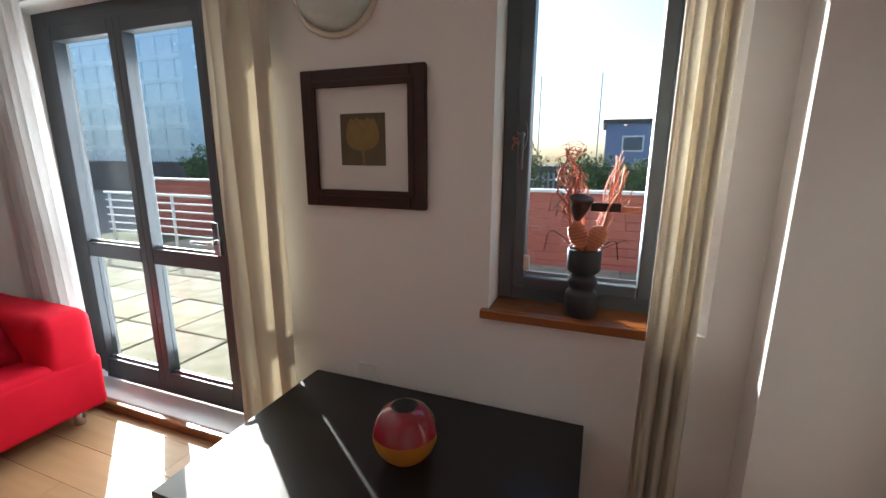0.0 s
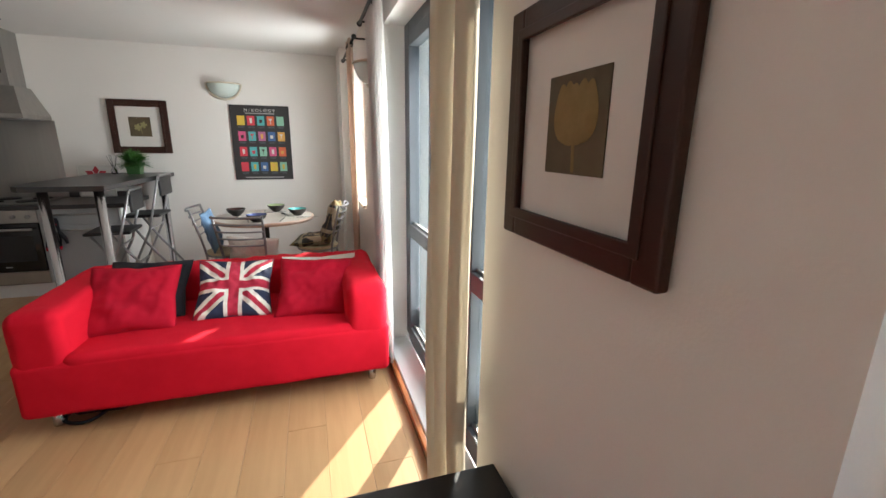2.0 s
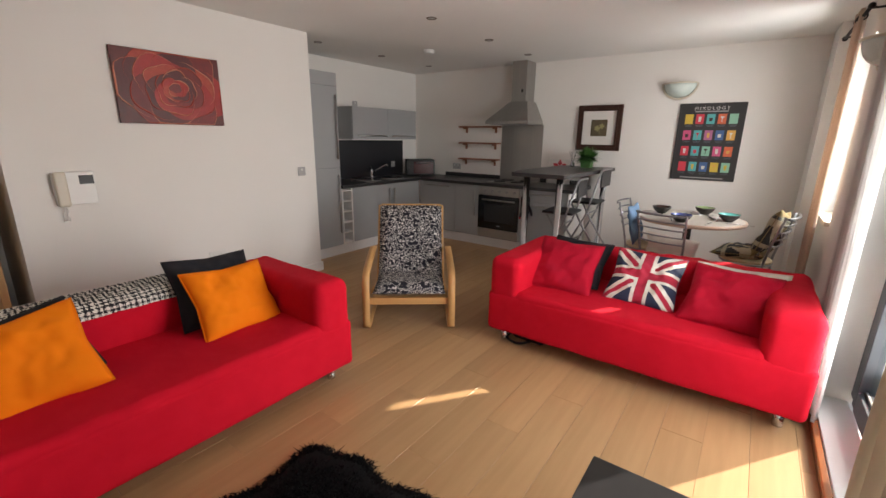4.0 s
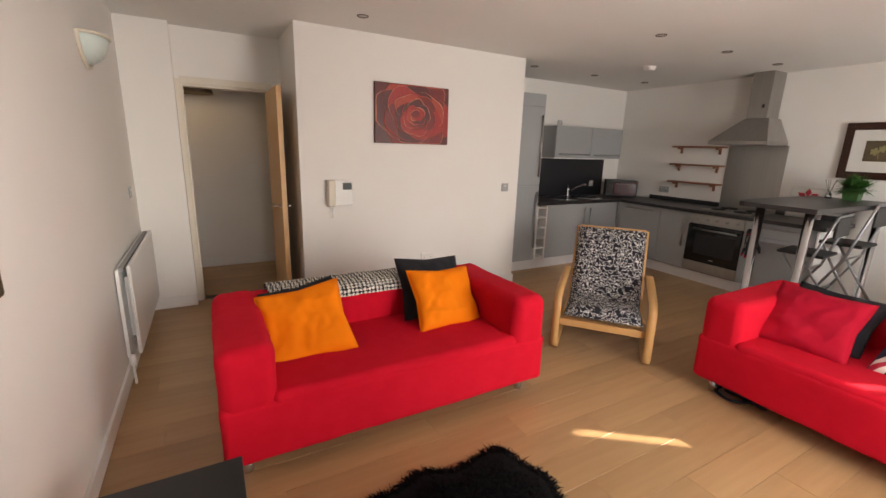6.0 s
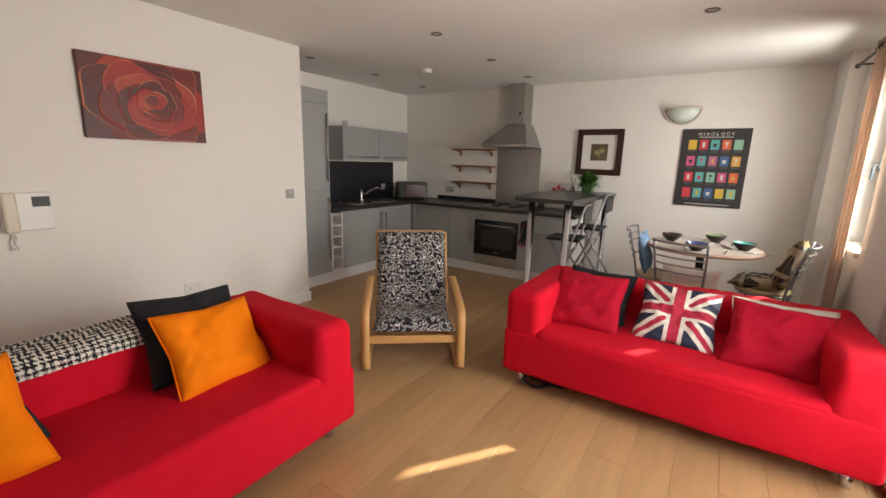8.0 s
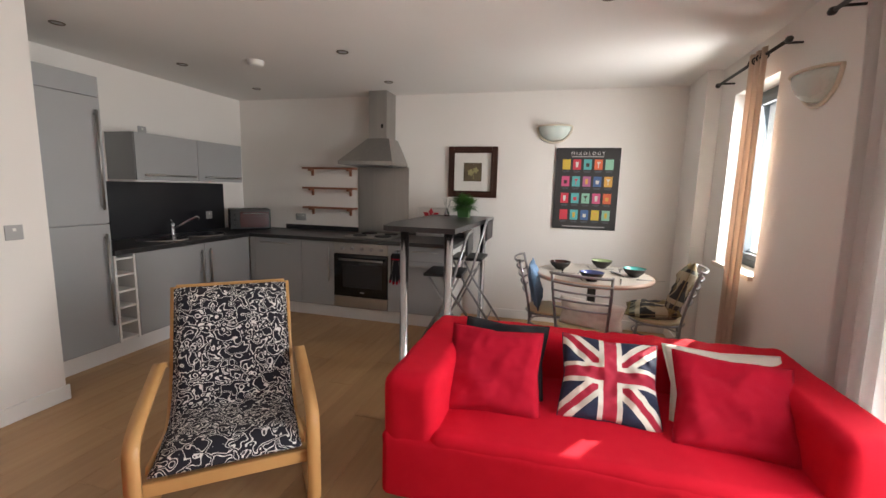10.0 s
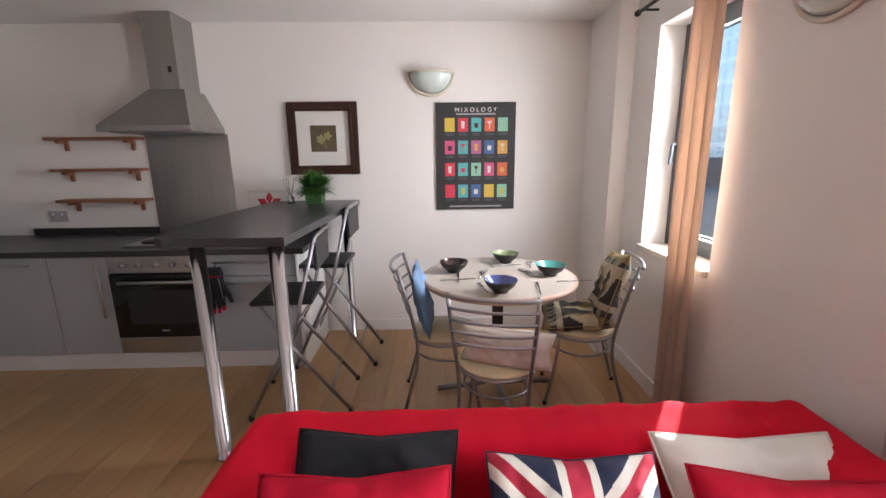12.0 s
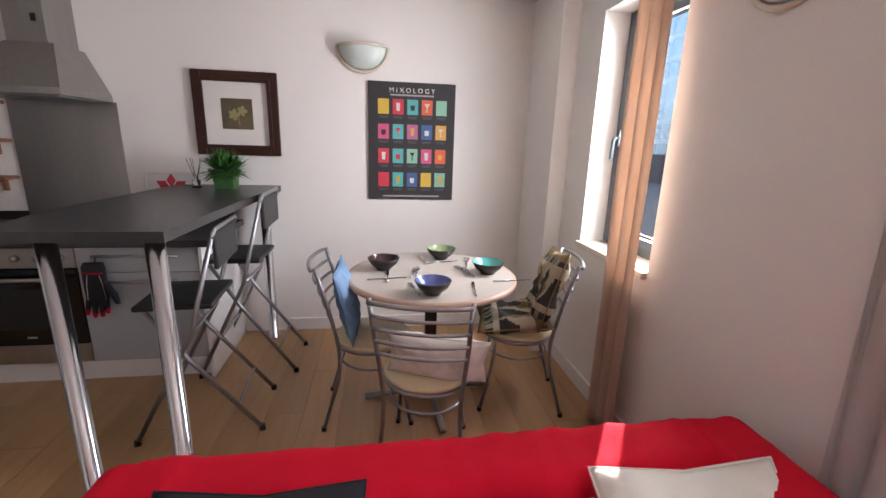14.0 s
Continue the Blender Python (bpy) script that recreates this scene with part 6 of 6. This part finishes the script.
# oven gloves on the drawer handle
og = thing("oven_glove", "black oven glove with red trim hanging on a handle", "glove")
GX, GY = XF + 0.048, -1.235
part("palm", grid_block(-0.012, 0.016, -0.062, 0.055, -0.30, -0.085, 0.013, 0.003, 2.0, 0.03), M["blackcloth"], og, "", True).matrix_basis = pose(GX, GY, ZT)
part("cuff", grid_block(-0.014, 0.018, -0.052, 0.050, -0.135, -0.070, 0.012, 0.002, 5.0, 0.03), M["blackcloth"], og, "", True).matrix_basis = pose(GX, GY, ZT)
part("trim", tube([(0.016, -0.05, -0.128), (0.019, 0.0, -0.132), (0.016, 0.048, -0.128)], 0.004, 5), M["redcush"], og, "red trim", True).matrix_basis = pose(GX, GY, ZT)
for k, (y, drop, reach) in enumerate(((-0.050, -0.375, -0.018), (-0.022, -0.392, -0.008), (0.008, -0.388, 0.0), (0.034, -0.368, 0.006))):
    finger = part("finger", tube([(0.002, y, -0.285), (0.004, y + reach * 0.5, (drop - 0.285) / 2), (0.006, y + reach, drop)], [0.015, 0.014, 0.009], 8), M["blackcloth"], og, "", True)
    finger.matrix_basis = pose(GX, GY, ZT)
    part("fingertip", tube([(0.006, y + reach * 0.75, drop + 0.028), (0.007, y + reach, drop - 0.002)], [0.0145, 0.0085], 8), M["redcush"], finger, "red fingertip", True)
part("thumb", tube([(0.002, 0.045, -0.20), (0.006, 0.085, -0.265), (0.006, 0.098, -0.315)], [0.020, 0.018, 0.011], 8), M["blackcloth"], og, "", True).matrix_basis = pose(GX, GY, ZT)
for side in (-1, 1):
    part("stitching", tube([(0.017, side * 0.030, -0.14), (0.018, side * 0.040, -0.20), (0.017, side * 0.046, -0.285)], 0.0015, 4), M["whitecloth"], og, "white stitched outline", True).matrix_basis = pose(GX, GY, ZT)
part("hanging_loop", tube([(GX, GY, ZT - 0.08), (GX - 0.01, GY + 0.01, ZT - 0.045), (GX - 0.015, GY, ZT - 0.08)], 0.003, 5), M["blackcloth"], og)

# ---- black sheepskin rug ----
rng = random.Random(3)
rg = thing("rug", "black shaggy sheepskin rug on the floor", "rug")
RC, RA, RB = (-0.62, 0.0), 0.43, 0.46


def rug_r(a):
    box_r = 1 / (abs(math.cos(a)) ** 4 + abs(math.sin(a)) ** 4) ** 0.25
    return box_r * (1 + 0.05 * math.sin(5 * a + 0.9) + 0.04 * math.sin(9 * a + 2) + 0.02 * math.sin(13 * a))


bm = bmesh.new()
c0 = bm.verts.new((RC[0], RC[1], 0.055))
ring0 = None
for f, z in ((0.5, 0.055), (0.85, 0.050), (1.0, 0.006)):
    ring = [bm.verts.new((RC[0] + RA * f * rug_r(a) * math.cos(a), RC[1] + RB * f * rug_r(a) * math.sin(a), z)) for a in [i * math.tau / 60 for i in range(60)]]
    for i in range(60):
        j = (i + 1) % 60
        if ring0 is None:
            bm.faces.new((c0, ring[i], ring[j]))
        else:
            bm.faces.new((ring0[i], ring[i], ring[j], ring0[j]))
    ring0 = ring
part("hide", bm, M["fur"], rg, "", True)
verts, faces = [], []
for k in range(20000):
    a, q = rng.uniform(0, math.tau), math.sqrt(rng.random())
    r = q * rug_r(a)
    x, y = RC[0] + RA * r * math.cos(a), RC[1] + RB * r * math.sin(a)
    lean = Vector((math.cos(a) * q + rng.gauss(0, 0.5), math.sin(a) * q + rng.gauss(0, 0.5), rng.uniform(0.3, 0.9))).normalized()
    L = rng.uniform(0.018, 0.036)
    p = Vector((x, y, 0.050 - 0.040 * q ** 5))
    s_ = lean.cross(Vector((rng.gauss(0, 1), rng.gauss(0, 1), rng.gauss(0, 1)))).normalized() * 0.0035
    n0 = len(verts)
    mid = p + lean * L * 0.55 + Vector((rng.gauss(0, 0.006), rng.gauss(0, 0.006), 0))
    tip = p + lean * L + Vector((rng.gauss(0, 0.014), rng.gauss(0, 0.014), -0.006))
    verts += [p - s_, p + s_, mid + s_ * 0.8, mid - s_ * 0.8, tip]
    faces += [(n0, n0 + 1, n0 + 2, n0 + 3), (n0 + 3, n0 + 2, n0 + 4)]
me = bpy.data.meshes.new("wool")
me.from_pydata([tuple(v) for v in verts], [], faces)
me.materials.append(M["fur"])
pile = new("wool", me)
pile.parent = rg
tagged(pile, "long black wool pile", kind="stuff")

# ---- outside things ----
pp = thing("parapet", "terracotta boarded terrace parapet with pale capping", "parapet", kind="structure")
PY = 5.9
for k in range(9):
    z = -0.03 + k * 0.115
    for sx in range(3):
        x0 = -8.5 + sx * 4.6
        part("board", boxes((x0, x0 + 4.58, PY, PY + 0.05, z, z + 0.108), bevel=0.004, seg=1), M["terracotta"], pp)
part("capping", boxes((-8.6, 5.4, PY - 0.06, PY + 0.12, 1.005, 1.045), bevel=0.006), M["capping"], pp)
for x in (-7, -4.4, -2.0, 0.4, 2.8):
    part("post", boxes((x - 0.05, x + 0.05, PY + 0.05, PY + 0.15, -0.03, 1.0)), M["terracotta"], pp)
rl = thing("railing", "pale metal terrace railing with horizontal bars", "railing", kind="structure")
for k in range(6):
    part("rail", tube([(-7.5, 4.6, 0.28 + 0.12 * k), (-3.2, 4.6, 0.28 + 0.12 * k)], 0.012 if k < 5 else 0.022, 8), M["capping"], rl, "", True)
for x in (-7.4, -6.0, -4.6, -3.25):
    part("post", tube([(x, 4.6, -0.03), (x, 4.6, 0.88)], 0.022, 8), M["capping"], rl, "", True)
gt = thing("garden_table", "dark weathered terrace table", "table", pose(-1.9, 3.2, -0.03))
part("tabletop", boxes((-0.5, 0.5, -0.35, 0.35, 0.68, 0.72), bevel=0.006), M["framedark"], gt)
for x in (-0.42, 0.42):
    for y in (-0.28, 0.28):
        part("leg", boxes((x - 0.025, x + 0.025, y - 0.025, y + 0.025, 0, 0.68)), M["framedark"], gt)


def bush(x, y, z, r, seed, name="shrub"):
    rg_ = random.Random(seed)
    t = thing(name, "bushy tree in pale spring leaf beyond the terrace", "tree", pose(x, y, z))
    part("trunk", tube([(0, 0, 0), (0.1, 0, r * 0.5), (0.0, 0.1, r * 1.1)], [0.14, 0.10, 0.05], 8), M["brickdark"], t, "", True)
    for k in range(5):
        a = k * 1.3
        part("limb", tube([(0, 0, r * 0.5), (r * 0.4 * math.cos(a), r * 0.4 * math.sin(a), r * 1.0), (r * 0.7 * math.cos(a), r * 0.7 * math.sin(a), r * 1.4)], [0.06, 0.04, 0.015], 6), M["brickdark"], t, "", True)
    V, F = [], []
    for k in range(3400):
        d = Vector((rg_.gauss(0, 1), rg_.gauss(0, 1), rg_.gauss(0, 0.8))).normalized()
        w = 0.65 + 0.5 * noise.noise(d * 2.2 + Vector((seed, 0, 0)))
        p = Vector((0, 0, r * 1.15)) + d * r * w * rg_.uniform(0.55, 1.0) ** 0.5
        u = Vector((rg_.gauss(0, 1), rg_.gauss(0, 1), rg_.gauss(0, 1))).normalized() * 0.13
        v = u.cross(d).normalized() * 0.07
        n0 = len(V)
        V += [tuple(p - u), tuple(p + v), tuple(p + u), tuple(p - v)]
        F.append((n0, n0 + 1, n0 + 2, n0 + 3))
    me_ = bpy.data.meshes.new("crown")
    me_.from_pydata(V, [], F)
    me_.materials.append(M["bush"])
    o = new("crown", me_)
    o.parent = t
    tagged(o, kind="stuff")


for k, (x, y, r) in enumerate(((-6.0, 30, 3.5), (-1.2, 33, 2.8), (2.6, 33, 2.6), (6.4, 32, 2.7), (-13, 28, 2.9), (-18, 27, 3.0), (-24, 25, 2.9), (-30, 26, 3.0))):
    bush(x, y, -3.2, r, 20 + k)
wh = thing("warehouse", "long low building clad in haze-lightened blue metal with pale windows", "building", pose(16, 60, -3.2))
part("wall", boxes((-16, 22, 0, 14, 0, 9.2)), M["bluewall"], wh)
part("roof", boxes((-16.4, 22.4, -0.4, 14.4, 9.2, 9.6)), M["brickdark"], wh)
for k in range(9):
    wn_ = part("window", boxes((-14 + k * 4, -11.4 + k * 4, -0.12, 0.0, 5.6, 7.6)), M["capping"], wh)
    part("pane", boxes((-13.8 + k * 4, -11.6 + k * 4, -0.16, -0.12, 5.8, 7.4)), M["frameslate"], wn_)
fc = thing("fence", "grey palisade fence beyond the terrace", "fence", pose(0, 34, -3.2))
part("rail", boxes((-30, 30, -0.03, 0.03, 0.5, 0.62)), M["capping"], fc)
part("rail", boxes((-30, 30, -0.03, 0.03, 3.0, 3.12)), M["capping"], fc)
pal = bmesh.new()
for k in range(150):
    x = -30 + k * 0.4
    box(pal, x, x + 0.18, -0.06, -0.03, 0, 3.6)
tagged(part("pales", pal, M["greyplastic"], fc), kind="stuff")
bk = thing("embankment", "dark overgrown bank beyond the terrace", "bank", pose(0, 40, -3.2), kind="structure")
part("bank_wall", boxes((-90, 60, 0, 4, 0, 4.0)), M["brickdark"], bk)
ob_ = thing("office_block", "tall glazed office block across the street, haze in its pale blue", "building", pose(-76, 44, -3.2))
part("wall", boxes((-22, 22, 0, 20, 0, 34)), M["facade"], ob_)
for k in range(11):
    part("storey_band", boxes((-22.05, 22.05, -0.06, 0, 2.6 + k * 3, 3.3 + k * 3)), M["facadeband"], ob_)
for k in range(14):
    part("mullion", boxes((-21 + k * 3.2, -20.7 + k * 3.2, -0.03, 0.0, 0, 34)), M["facademull"], ob_)
for x in (-6.4, -0.7):
    mp_ = thing("lamp_mast", "thin grey lamp mast in the distance", "mast", pose(x, 45, -3.2))
    part("pole", tube([(0, 0, 0), (0, 0, 12.7)], 0.07, 6), M["greymetal"], mp_)

# ---- pieces: terrace slabs and floor planks ----
def piece_mesh(name, w, d, h, material, bev):
    bm = bmesh.new()
    box(bm, -w / 2, w / 2, -d / 2, d / 2, -h, 0)
    top = [e for e in bm.edges if all(v.co.z > -1e-6 for v in e.verts)]
    bmesh.ops.bevel(bm, geom=top, offset=bev, segments=1, affect="EDGES")
    return finish(name, bm, material)


terrace = bpy.data.objects["terrace"]
slab = piece_mesh("slab", 0.59, 0.59, 0.05, M["paver"], 0.008)
rng = random.Random(12)
for i in range(16):
    for j in range(7):
        o = new("slab", slab)
        o.parent = terrace
        o.matrix_basis = pose(-6.6 + i * 0.60, 2.17 + j * 0.60, 0.008 + rng.uniform(-0.006, 0.006), rng.gauss(0, 0.5), rng.gauss(0, 0.5), rng.gauss(0, 0.6))

PLW, PLL = 0.193, 1.22
cache = {}


def plank(x0, x1, y0, y1):
    w, d = round(x1 - x0, 3), round(y1 - y0, 3)
    if w < 0.02 or d < 0.02:
        return
    if (w, d) not in cache:
        cache[(w, d)] = piece_mesh("plank", w - 0.0012, d - 0.0012, 0.008, M["plank"], 0.0010)
    o = new("plank", cache[(w, d)])
    o.parent = floor
    o.matrix_basis = pose((x0 + x1) / 2, (y0 + y1) / 2, 0)


row = 0
y = -4.72
while y < YN:
    yb = min(y + PLW, YN + 0.02)
    x = XW - (row * 0.43) % PLL
    while x < XE:
        a, b = max(x, XW), min(x + PLL, XE)
        hidden = yb < YS and b < -1.4
        if not hidden:
            plank(a, b, y, yb)
        x += PLL
    y = yb
    row += 1
